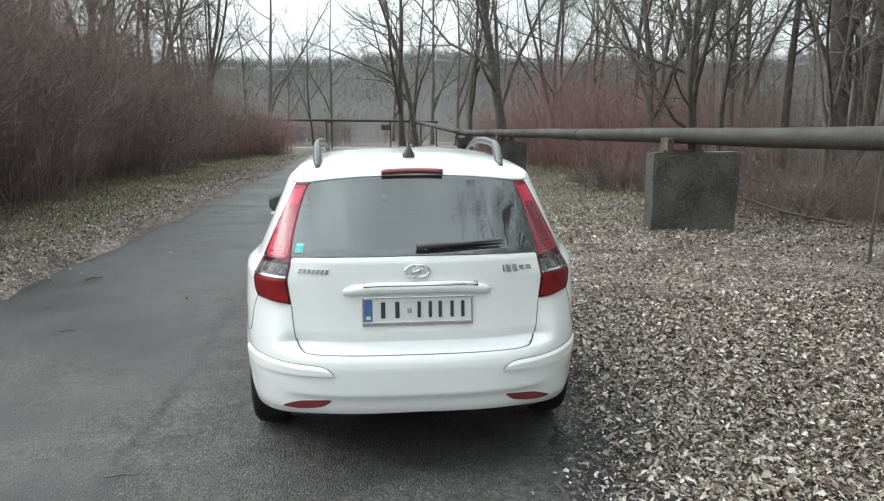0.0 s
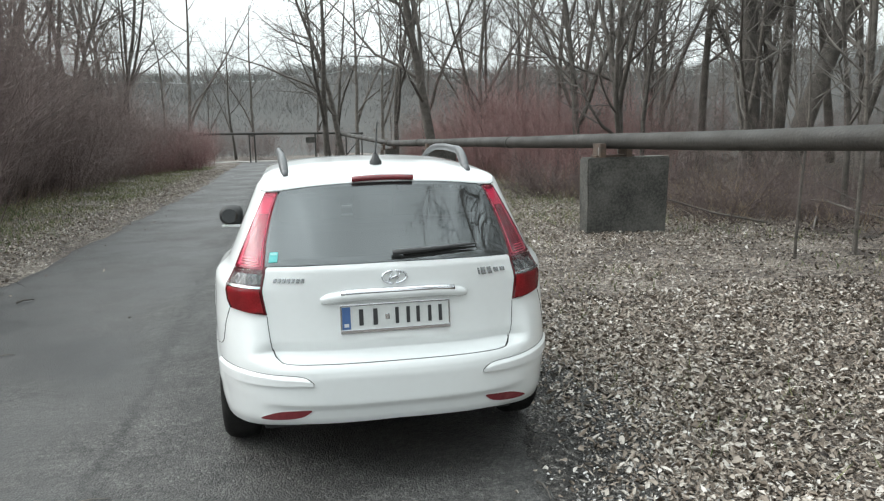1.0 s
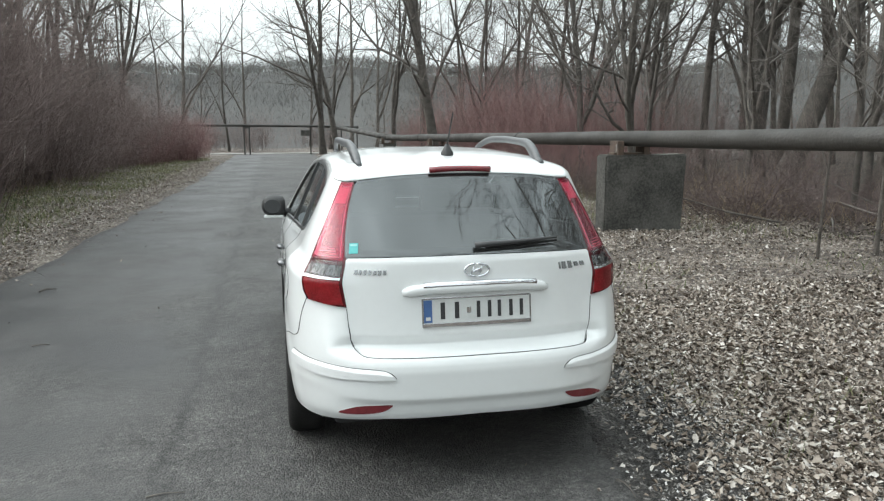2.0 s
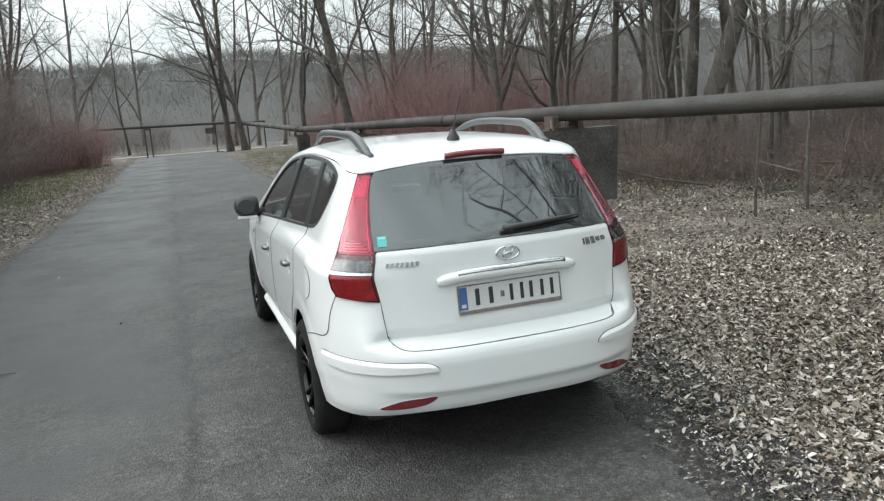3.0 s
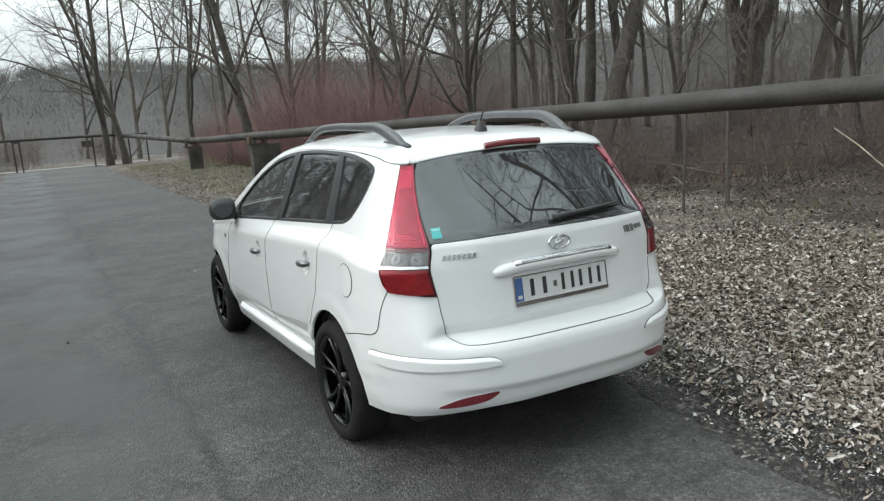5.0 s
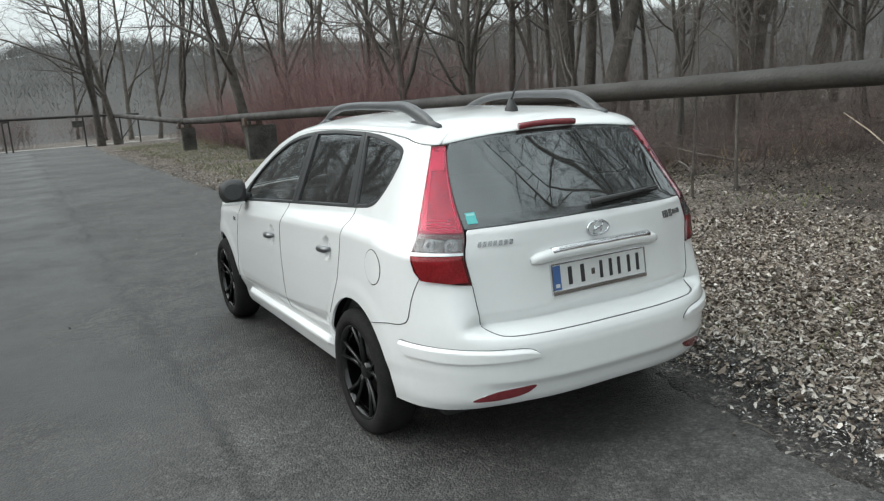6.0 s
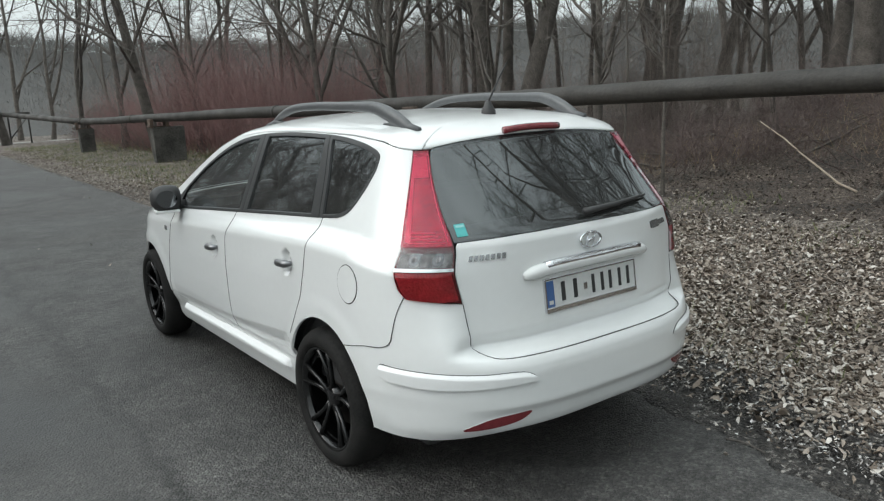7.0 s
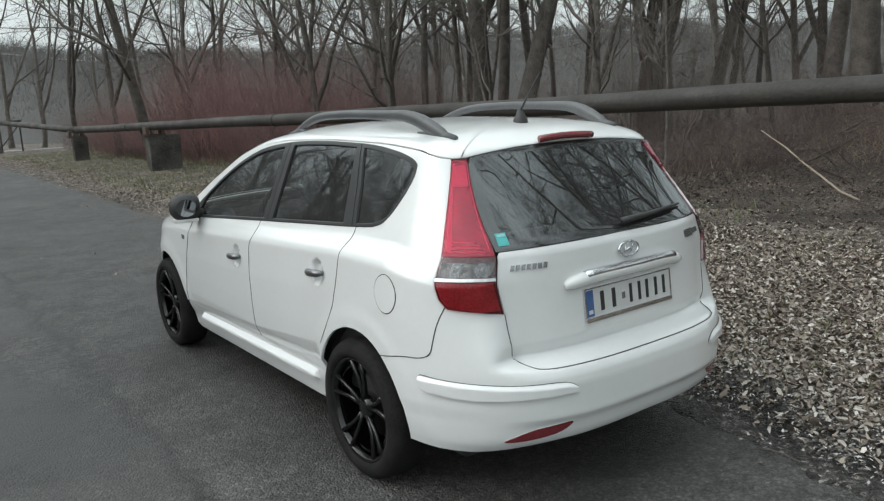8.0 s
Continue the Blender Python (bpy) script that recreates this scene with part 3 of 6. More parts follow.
# ---- trees ----
class Wood:
    """Collects tapered tubes into one triangle mesh."""

    def __init__(self):
        self.v, self.f, self.n = [], [], 0

    def add(self, pts, rad, sides):
        pts = np.asarray(pts, float)
        tan = np.gradient(pts, axis=0)
        tan /= np.linalg.norm(tan, axis=1)[:, None] + 1e-9
        ref = np.array((0.31, 0.17, 0.93)) if abs(tan[0, 2]) < 0.85 else np.array((0.95, 0.3, 0.05))
        a = np.cross(tan, ref)
        a /= np.linalg.norm(a, axis=1)[:, None] + 1e-9
        b = np.cross(a, tan)
        ang = np.arange(sides) * 2 * math.pi / sides
        v = pts[:, None] + np.asarray(rad)[:, None, None] * (np.cos(ang)[None, :, None] * a[:, None] + np.sin(ang)[None, :, None] * b[:, None])
        self.v.append(v.reshape(-1, 3))
        m = len(pts)
        i, j = np.meshgrid(np.arange(m - 1), np.arange(sides), indexing="ij")
        k = (j + 1) % sides
        p, q2, r, s = (self.n + i * sides + j).ravel(), (self.n + i * sides + k).ravel(), (self.n + (i + 1) * sides + k).ravel(), (self.n + (i + 1) * sides + j).ravel()
        self.f.append(np.stack([p, q2, r], 1))
        self.f.append(np.stack([p, r, s], 1))
        self.n += m * sides

    def spikes(self, base, tip, r):
        """Many fine twigs at once, each a slim three-sided cone."""
        d = tip - base
        a = np.cross(d, (0.31, 0.17, 0.93))
        a /= np.linalg.norm(a, axis=1)[:, None] + 1e-9
        b = np.cross(a, d)
        b /= np.linalg.norm(b, axis=1)[:, None] + 1e-9
        r = np.broadcast_to(np.asarray(r, float), (len(base),))[:, None]
        self.v.append(np.stack([base + a * r, base + (b * 0.87 - a * 0.5) * r, base - (b * 0.87 + a * 0.5) * r, tip], 1).reshape(-1, 3))
        k = self.n + 4 * np.arange(len(base))[:, None, None]
        self.f.append((k + np.array([(0, 1, 3), (1, 2, 3), (2, 0, 3)])[None]).reshape(-1, 3))
        self.n += 4 * len(base)

    def make(self, name, mat):
        return fast_mesh(name, np.concatenate(self.v), np.concatenate(self.f), mat, True)


def along(pts, u):
    """Points and directions at the shares u of a line."""
    m = len(pts) - 1
    k = np.minimum((u * m).astype(int), m - 1)
    f = (u * m - k)[:, None]
    t = pts[k + 1] - pts[k]
    return pts[k] * (1 - f) + pts[k + 1] * f, t / (np.linalg.norm(t, axis=1)[:, None] + 1e-9)


def limb(rng, start, way, length, rad0, rad1, steps, bend, lift=0.0):
    pts, d = [np.array(start, float)], np.array(way, float)
    for _ in range(steps):
        d = d + rng.normal(0, bend, 3) + np.array((0, 0, lift))
        d /= np.linalg.norm(d)
        pts.append(pts[-1] + d * length / steps)
    return np.array(pts), np.linspace(rad0, rad1, steps + 1)


def grow(rng, wood, pts, rad, level, spec):
    """Sets side branches on a limb, and smaller ones on those."""
    if level >= len(spec):
        return
    count, ratio, angle, sides, steps, lift = spec[level]
    total = np.linalg.norm(np.diff(pts, axis=0), axis=1).sum()
    m = len(pts) - 1
    lo = 0.22 if level == 0 else 0.15
    if level == len(spec) - 1:
        u = lo + (1 - lo) * rng.random(count)
        p, t = along(pts, u)
        side = rng.normal(0, 1, (count, 3))
        side -= t * (side * t).sum(1)[:, None]
        side /= np.linalg.norm(side, axis=1)[:, None] + 1e-9
        a = np.radians(angle + rng.normal(0, 14, count))[:, None]
        wood.spikes(p, p + (t * np.cos(a) + side * np.sin(a) + (0, 0, lift)) * (total * ratio * rng.uniform(0.5, 1.3, count))[:, None], 0.0042)
        return
    for i in range(count):
        u = lo + (1 - lo) * (i + rng.random()) / count
        k = min(int(u * m), m - 1)
        f = u * m - k
        p = pts[k] * (1 - f) + pts[k + 1] * f
        r = rad[k] * (1 - f) + rad[k + 1] * f
        t = pts[k + 1] - pts[k]
        t /= np.linalg.norm(t)
        side = np.cross(t, rng.normal(0, 1, 3))
        side /= np.linalg.norm(side) + 1e-9
        a = math.radians(angle + rng.normal(0, 12))
        way = t * math.cos(a) + side * math.sin(a)
        length = total * ratio * (1.15 - 0.75 * u) * rng.uniform(0.7, 1.25)
        r0 = max(min(r * 0.55, 0.008 + length * 0.012), 0.004)
        bp, br = limb(rng, p, way, length, r0, max(r0 * 0.28, 0.003), steps, 0.16, lift)
        wood.add(bp, br, sides)
        grow(rng, wood, bp, br, level + 1, spec)


FINE = [(13, 0.42, 48, 5, 5, 0.05), (7, 0.5, 45, 3, 3, 0.03), (5, 0.5, 42, 3, 2, 0.02), (5, 0.6, 42, 3, 1, 0.02)]
COARSE = [(13, 0.42, 46, 3, 4, 0.05), (6, 0.5, 45, 3, 2, 0.03), (3, 0.55, 42, 3, 1, 0.02), (4, 0.6, 42, 3, 1, 0.02)]


def tree_model(seed, height, radius, lean=(0, 0), forks=0, dense=1.0, spec=FINE, crook=0.045, fork_at=2):
    """A bare winter tree: trunk, and a crown of limbs and twigs."""
    rng = np.random.default_rng(seed)
    trunk, crown = Wood(), Wood()
    root = new("tree")
    way = np.array((lean[0], lean[1], 1.0))
    pts, rad = limb(rng, (0, 0, -0.15), way, height, radius, radius * 0.2, 12, crook, 0.03 if crook > 0.04 else 0.0)
    rad[0] *= 1.35
    trunk.add(pts, rad, 10)
    spec = [(int(c * dense), *rest) if i < 2 else (c, *rest) for i, (c, *rest) in enumerate(spec)]
    if forks:
        spec[0] = (int(spec[0][0] * (0.75 if forks < 2 else 0.55)), *spec[0][1:])
    grow(rng, crown, pts, rad, 0, spec)
    for k in range(forks):
        i = fork_at + k
        a = rng.uniform(0, 6.28)
        fp, fr = limb(rng, pts[i], (0.45 * math.cos(a), 0.45 * math.sin(a), 1.0), height * 0.75, rad[i] * 0.75, radius * 0.12, 10, 0.06, 0.03)
        trunk.add(fp, fr, 8)
        grow(rng, crown, fp, fr, 0, spec)
    t, c = trunk.make("trunk", M_bark), crown.make("crown", M_twig)
    t.parent = c.parent = root
    tagged(c, "bare leafless limbs and twigs")
    return root


LBL = "bare leafless grey-brown tree in the winter wood"
models = [tree_model(11, 12, 0.12, spec=COARSE), tree_model(12, 14, 0.15, (0.06, 0), 1, spec=COARSE), tree_model(13, 10, 0.09, (-0.1, 0.05), spec=COARSE), tree_model(14, 13, 0.13, (0.1, 0.05), 2, spec=COARSE), tree_model(15, 11, 0.1, (0, -0.1), 1, spec=COARSE),
          tree_model(16, 13, 0.14, (0.03, 0.02), 1), tree_model(17, 12, 0.12, (-0.05, 0.05), 2), tree_model(18, 11, 0.10, (0.08, 0.0), 0, 1.2)]
for m in models:
    tagged(m, LBL, "tree", "bare trees of the wood")


def put_tree(i, x, y, size=1.0, turn=None, lean=0.0):
    turn = RNG.uniform(0, 360) if turn is None else turn
    return copy_thing(models[i], pose(x, y, float(ground_z(x, y)), lean * 0.5, lean, turn) @ Matrix.Scale(size, 4))


def special(model, x, y, label):
    model.matrix_basis = pose(x, y, float(ground_z(x, y)))
    tagged(model, label, "tree", "bare trees of the wood")


special(tree_model(21, 12, 0.19, (-0.19, 0.0), 0, 1.0, crook=0.03), 4.68, 22.6, "bare tree leaning over the lane behind the pipe pier")
special(tree_model(22, 14, 0.27, (0.01, 0.0), 2, 1.0, crook=0.025, fork_at=3), 11.65, 15.0, "thick forked bare tree with dark rough bark")
special(tree_model(40, 14, 0.18, (0.06, 0.0), 1, 1.0, crook=0.025, fork_at=4), 12.55, 15.3, "straight dark bare tree beside a thicker one")
special(tree_model(23, 13, 0.29, (0.46, 0.05), 1, 1.0, crook=0.025, fork_at=5), 11.75, 14.0, "thick bare tree leaning away from the lane")
special(tree_model(24, 13, 0.25, (0.1, 0.0), 2, 1.0, crook=0.03, fork_at=2), 16.1, 12.5, "forked bare tree on the leafy bank")
special(tree_model(41, 12, 0.22, (0.34, 0.0), 1, 1.0, crook=0.03, fork_at=4), 17.9, 12.0, "bare tree on the bank leaning away from the lane")
special(tree_model(25, 6.5, 0.10, (-0.15, 0.0), 4, 1.1), 6.6, 11.5, "many-stemmed small bare tree behind the pipe")
special(tree_model(26, 14, 0.20, (-0.01, 0.0), 1, 1.0, crook=0.03), 2.05, 45.0, "slim bare tree with peeling bark at the lane's end")
special(tree_model(27, 13, 0.20, (-0.15, 0.0), 0, 1.0, crook=0.03), 2.95, 45.2, "dark bare tree leaning at the lane's end")
special(tree_model(28, 14, 0.28, (-0.02, 0.0), 1, 1.0, crook=0.02, fork_at=4), 13.0, 5.2, "very thick bare tree with reddish rough bark")
special(tree_model(42, 14, 0.22, (-0.01, 0.0), 1, 1.0, crook=0.03, fork_at=4), 15.6, 7.2, "thick upright bare tree on the leafy bank")
special(tree_model(43, 8, 0.06, (-0.2, 0.05), 0, 1.0), 11.4, 6.0, "slim young bare tree leaning towards the lane")
special(tree_model(44, 6, 0.028, (-0.03, 0.02), 0, 0.6), 6.5, 4.8, "thin bare sapling behind the pipe")
special(tree_model(45, 4.5, 0.02, (0.02, 0.0), 0, 0.6), 5.65, 4.8, "thin pale bare sapling behind the pipe")
special(tree_model(29, 13, 0.3, (-0.12, 0.0), 1, 1.1), 6.4, -9.5, "bare tree with spreading limbs beside the lane")
special(tree_model(31, 14, 0.15, (-0.10, 0.0), 2, 1.3), 13.2, 0.6, "bare tree with wide spreading limbs above the verge")
special(tree_model(32, 14, 0.14, (-0.1, -0.1), 2, 1.3), 12.6, -4.6, "bare tree with crooked limbs above the verge")
special(tree_model(33, 15, 0.15, (-0.12, 0.1), 2, 1.3), 15.5, -1.8, "bare forked tree above the leafy bank")
special(tree_model(34, 13, 0.10, (-0.12, 0.05), 2, 1.5), 9.6, -1.4, "tall slender bare tree leaning over the verge")
special(tree_model(35, 13, 0.09, (-0.14, 0.0), 2, 1.5), 9.2, -5.4, "slender forked bare tree leaning over the verge")
special(tree_model(38, 14, 0.11, (-0.26, 0.02), 2, 1.5), 6.3, -2.7, "slim bare tree leaning far over the lane")
special(tree_model(39, 13, 0.10, (-0.3, 0.05), 2, 1.5), 5.2, -6.2, "slim forked bare tree leaning far over the lane")
special(tree_model(36, 12, 0.09, (-0.1, 0.05), 2, 1.5), 8.0, -8.0, "slender bare tree with fine twigs by the verge")
special(tree_model(37, 13, 0.10, (0.1, -0.05), 2, 1.4), -5.6, -13.0, "slender bare tree behind the lane's verge")
special(tree_model(30, 12, 0.26, (-0.2, 0.1), 2, 1.1), 5.2, -14.0, "forked bare tree with spreading limbs by the lane")

for k in range(900):
    x, y = RNG.uniform(-45, 60), RNG.uniform(-40, 85)
    if -9.5 < x < 7.5 and y < 47.5:
        continue
    if -9 < x < 2 and y >= 47.5 and y < 60:
        continue
    d = math.hypot(x, y + 2)
    if x < 0 and (y < 4 or y < 14 and RNG.random() < 0.6):
        continue
    if d < 9 or (4 < x < 17 and 3 < y < 17) or y < -14 or RNG.random() > (0.24 if y < 50 and x < 30 else 0.15):
        continue
    put_tree(int(RNG.integers(0, 5)), x, y, RNG.uniform(0.7, 1.15), lean=RNG.normal(0, 4))
for i, x, y, s in ((7, 8.6, 15.2, 0.7), (6, 11.5, 20.5, 0.8), (5, 13.2, 23.0, 0.9), (7, 8.2, 29.5, 0.9), (6, 12.0, 28.0, 0.9), (7, 14.8, 19.5, 0.9), (7, 15.4, 14.6, 0.8), (5, 10.6, 33.0, 1.0), (5, 7.8, 17.5, 0.8), (6, 9.0, 20.5, 0.9), (6, 7.0, 26, 0.9), (5, 5.9, 32, 1.0), (3, 5.2, 37, 1.0), (7, 9.5, 24, 1.0), (7, 10.2, 18.5, 0.9), (5, 17.5, 8.4, 1.0), (7, 9.6, 8.8, 0.6), (5, 11.0, 10.2, 0.75),
                   (6, -8.8, 27, 0.95), (5, -9.3, 24, 0.9), (5, -8.3, 33, 0.9), (4, -8.6, 38, 0.9), (2, -7.0, 41, 0.9), (5, -10.5, 17, 0.8), (6, -9.8, 20.5, 1.0), (6, -9.0, 30, 1.05), (3, -8.0, 36, 1.0), (7, -11.5, 14, 0.9), (0, -10, 42, 1.1), (1, -6.8, 50, 1.0), (4, -4.0, 53, 0.9), (3, 6.0, 50, 1.0), (1, 4.5, 52, 1.0), (6, 17.0, 13.5, 0.95), (5, 16.0, 17.5, 1.0), (7, 14.0, 17.6, 0.9), (6, 14.8, 11.4, 0.75), (5, 18.6, 15.2, 0.9), (7, 13.6, 10.4, 0.65), (6, 19.6, 10.2, 0.9), (7, 16.6, 9.6, 0.75), (6, 10.1, 12.9, 0.6), (7, 17.8, 18.4, 1.0), (5, 20.5, 13.0, 0.9),
                   (2, -9.6, 9, 0.85), (7, -10.4, 11, 0.8), (4, -12.3, 8.5, 0.9), (6, -13.2, 12, 0.9), (2, -9.4, 15.3, 0.9), (7, -12.4, 17.5, 1.0), (0, -11.2, 21.5, 0.9), (5, -13.4, 23.5, 1.0), (4, -10.1, 25.5, 0.9), (2, -8.9, 13.0, 0.75), (0, -14.5, 15, 1.0), (6, -9.9, 34, 1.0)):
    put_tree(i, x, y, s)
for m in models:
    m.matrix_basis = pose(26 + 4 * models.index(m), 88, float(ground_z(26 + 4 * models.index(m), 88)))


# ---- thickets ----
def shrub_model(seed, stems, height, spread, mat, arch=0.1, twigs=5, r=0.007, sub=2, splay=0.35, rise=0.35):
    """Stems from one root, each set with twigs, and those with finer ones."""
    rng = np.random.default_rng(seed)
    w = Wood()
    for _ in range(stems):
        a, d = rng.uniform(0, 6.28), spread * math.sqrt(rng.random())
        h = height * rng.uniform(0.55, 1.1)
        pts, rad = limb(rng, (d * math.cos(a), d * math.sin(a), -0.05), (splay * (math.cos(a) * d / spread + rng.normal(0, 0.34)), splay * (math.sin(a) * d / spread + rng.normal(0, 0.34)), 1), h, r * rng.uniform(0.7, 1.4), r * 0.3, 4, arch, 0.02)
        w.add(pts, rad, 3)
        p, t = along(pts, rng.uniform(0.12, 0.98, twigs))
        way = t * 0.5 + rng.normal(0, 0.5, (twigs, 3)) + (0, 0, rise)
        tip = p + way * (h * rng.uniform(0.12, 0.42, twigs))[:, None]
        w.spikes(p, tip, r * 0.5)
        if sub:
            base = np.repeat(p, sub, 0) + (np.repeat(tip - p, sub, 0)) * rng.uniform(0.25, 0.9, (twigs * sub, 1))
            w.spikes(base, base + (np.repeat(way, sub, 0) * 0.6 + rng.normal(0, 0.5, (twigs * sub, 3))) * (h * rng.uniform(0.06, 0.2, twigs * sub))[:, None], r * 0.34)
    return w.make("shrub", mat)


red = [shrub_model(41, 34, 2.5, 1.0, M_red_twig, 0.12, 11), shrub_model(42, 30, 2.1, 0.9, M_red_twig, 0.12, 11)]
brown = [shrub_model(43, 28, 4.0, 1.2, M_brown_twig, 0.2, 20, 0.0062, 3), shrub_model(44, 26, 3.2, 1.1, M_brown_twig, 0.22, 20, 0.0062, 3)]
low = [shrub_model(45, 18, 1.5, 0.9, M_brown_twig, 0.38, 9, 0.007, 2, 1.3, 0.05), shrub_model(46, 22, 0.9, 0.9, M_straw, 0.35, 4, 0.004, 1, 0.9, 0.1)]
for s in red:
    tagged(s, "bare red-stemmed shrub in the thicket", "shrub", "red shrubs")
for s in brown:
    tagged(s, "tall dense dark brown leafless shrub beside the lane", "shrub", "brown shrubs")


def put_shrub(model, x, y, size=1.0):
    copy_thing(model, pose(x, y, float(ground_z(x, y)), RNG.normal(0, 5), RNG.normal(0, 5), RNG.uniform(0, 360)) @ Matrix.Scale(size, 4))


class Thicket:
    """Many shrubs joined into one mesh."""

    def __init__(self, models):
        self.src = []
        for m in models:
            v = np.empty(len(m.data.vertices) * 3, np.float32)
            m.data.vertices.foreach_get("co", v)
            t = np.empty(len(m.data.polygons) * 3, np.int32)
            m.data.polygons.foreach_get("vertices", t)
            self.src.append((v.reshape(-1, 3), t.reshape(-1, 3)))
        self.v, self.t, self.n = [], [], 0

    def put(self, k, x, y, size):
        v, t = self.src[k % len(self.src)]
        m = np.array((pose(x, y, float(ground_z(x, y)), RNG.normal(0, 5), RNG.normal(0, 5), RNG.uniform(0, 360)) @ Matrix.Scale(size, 4)))
        self.v.append(v @ m[:3, :3].T + m[:3, 3])
        self.t.append(t + self.n)
        self.n += len(v)

    def make(self, name, mat, label, category):
        return tagged(fast_mesh(name, np.concatenate(self.v), np.concatenate(self.t), mat, True), label, category, kind="stuff")


left = Thicket(brown)
for k in range(110):
    y = RNG.uniform(-5, 38)
    edge = float(np.interp(y, [-6, 8, 20, 30, 38], [-8.4, -7.9, -7.7, -6.9, -6.2]))
    left.put(k, edge - abs(RNG.normal(0, 1.8)), y, RNG.uniform(0.8, 1.15) * float(np.interp(y, [-5, 3, 7, 18, 30], [0.6, 0.7, 1.6, 1.35, 0.9])))
for k in range(26):
    left.put(k, RNG.uniform(-11.5, -7.9), RNG.uniform(10, 25), RNG.uniform(1.2, 1.6))
left.make("thicket", M_brown_twig, "dense dark reddish-brown leafless thicket along the lane", "thicket")
for k in range(34):
    y = RNG.uniform(30, 45)
    put_shrub(red[k % 2], float(np.interp(y, [30, 40, 45], [-6.2, -4.9, -5.6])) - abs(RNG.normal(0, 0.9)), y, RNG.uniform(0.7, 1.0))
for k in range(80):
    y = 15 + 29 * RNG.random() ** 0.8
    put_shrub(red[k % 2], 6.2 + abs(RNG.normal(0, 3.4)), y, RNG.uniform(0.6, 1.1) * float(np.interp(y, [15, 24], [0.75, 1.0])))
for k in range(26):
    put_shrub(red[k % 2], RNG.uniform(6.4, 10.5), RNG.uniform(17, 33), RNG.uniform(1.1, 1.5))
for k in range(24):
    y = RNG.uniform(6, 40)
    put_shrub(brown[k % 2], 10 + abs(RNG.normal(0, 5)), y + 6, RNG.uniform(0.5, 0.9))
tangle_models = [shrub_model(47, 24, 5.6, 1.6, M_brown_twig, 0.24, 16, 0.009, 2, 0.6, 0.1), shrub_model(48, 20, 6.6, 1.7, M_brown_twig, 0.22, 16, 0.010, 2, 0.6, 0.1)]
tangle = Thicket(tangle_models)
for k in range(30):
    y = RNG.uniform(7, 46)
    tangle.put(k, float(np.interp(y, [7, 12, 20, 46], [14.5, 11, 8.5, 6.5])) + abs(RNG.normal(0, 4.5)), y, RNG.uniform(0.35, 0.75))
for k in range(12):
    y = RNG.uniform(22, 47)
    tangle.put(k, float(np.interp(y, [22, 30, 47], [6.4, 5.8, 5.0])) + abs(RNG.normal(0, 2.6)), y, RNG.uniform(0.45, 0.85))
for k in range(20):
    tangle.put(k, RNG.uniform(11.5, 21), RNG.uniform(1, 15), RNG.uniform(0.22, 0.45))
for k in range(16):
    tangle.put(k, RNG.uniform(-12.5, -8.6), RNG.uniform(5, 14), RNG.uniform(0.8, 1.15))
for k in range(16):
    tangle.put(k, -9.0 - abs(RNG.normal(0, 2.5)), RNG.uniform(3, 30), RNG.uniform(0.8, 1.1))
tangle.make("tangle", M_tangle, "tall tangle of thin grey-brown leafless stems", "thicket")
for m in tangle_models:
    bpy.data.objects.remove(m)
brush = Thicket([low[0]])
straw = Thicket([low[1]])
for k in range(56):
    y = RNG.uniform(5, 16)
    (brush, straw)[k % 4 == 0].put(0, float(np.interp(y, [5, 8, 16], [8.6, 7.0, 5.6])) + abs(RNG.normal(0, 2.2)), y, RNG.uniform(0.7, 1.3))
for k in range(60):
    brush.put(0, RNG.uniform(9.5, 16), RNG.uniform(-1.5, 12), RNG.uniform(0.5, 1.2))
for k in range(90):
    y = RNG.uniform(-1, 34)
    x0 = float(np.interp(y, [-1, 4, 8, 13, 34], [12.5, 10.8, 8.2, 6.4, 5.0]))
    (brush, straw)[k % 2].put(0, x0 + abs(RNG.normal(0, 2.4)) - (1.5 if RNG.random() < 0.12 else 0), y, RNG.uniform(0.45, 1.1))
for k in range(50):
    y = RNG.uniform(4, 38)
    (brush, straw)[k % 2].put(0, -6.9 - abs(RNG.normal(0, 0.5)), y, RNG.uniform(0.4, 0.8))
brush.make("brush", M_brown_twig, "low tangle of dry brown brush under the trees", "brush")
straw.make("dry_stalks", M_straw, "dry straw-coloured weed stalks under the trees", "weeds")
for k in range(26):
    put_shrub(brown[k % 2], RNG.uniform(-9, 3.5), RNG.uniform(52, 60), RNG.uniform(0.5, 0.8))
for i, s in enumerate(red + brown):
    s.matrix_basis = pose(-30 - 3 * i, 70, float(ground_z(-30 - 3 * i, 70)))
for s in low:
    bpy.data.objects.remove(s)

# far woods on the hills: thin bare crowns
frng = np.random.default_rng(5)
nf, mf = 7000, 40
fa, fd = frng.uniform(-1.0, 1.5, nf), 88 + 135 * np.sqrt(frng.random(nf))
fx, fy = fd * np.sin(fa), 5 + fd * np.cos(fa)
tall = frng.uniform(1.6, 4.2, (nf, 1, 1))
foot = np.stack([fx, fy, ground_z(fx, fy)], -1)[:, None] + frng.normal(0, 1, (nf, mf, 3)) * (1.1, 1.1, 0) + frng.random((nf, mf, 1)) * tall * (0, 0, 0.75)
lean = frng.normal(0, 0.35, (nf, mf, 3)) * (1, 1, 0.3) + (0, 0, 0.9)
size = frng.uniform(0.35, 1.1, (nf, mf, 1)) * (fd / 110)[:, None, None]
wide = frng.normal(0, 1, (nf, mf, 3)) * (0.02, 0.02, 0)
fv = np.stack([foot - wide, foot + wide, foot + lean * size], 2).reshape(-1, 3)
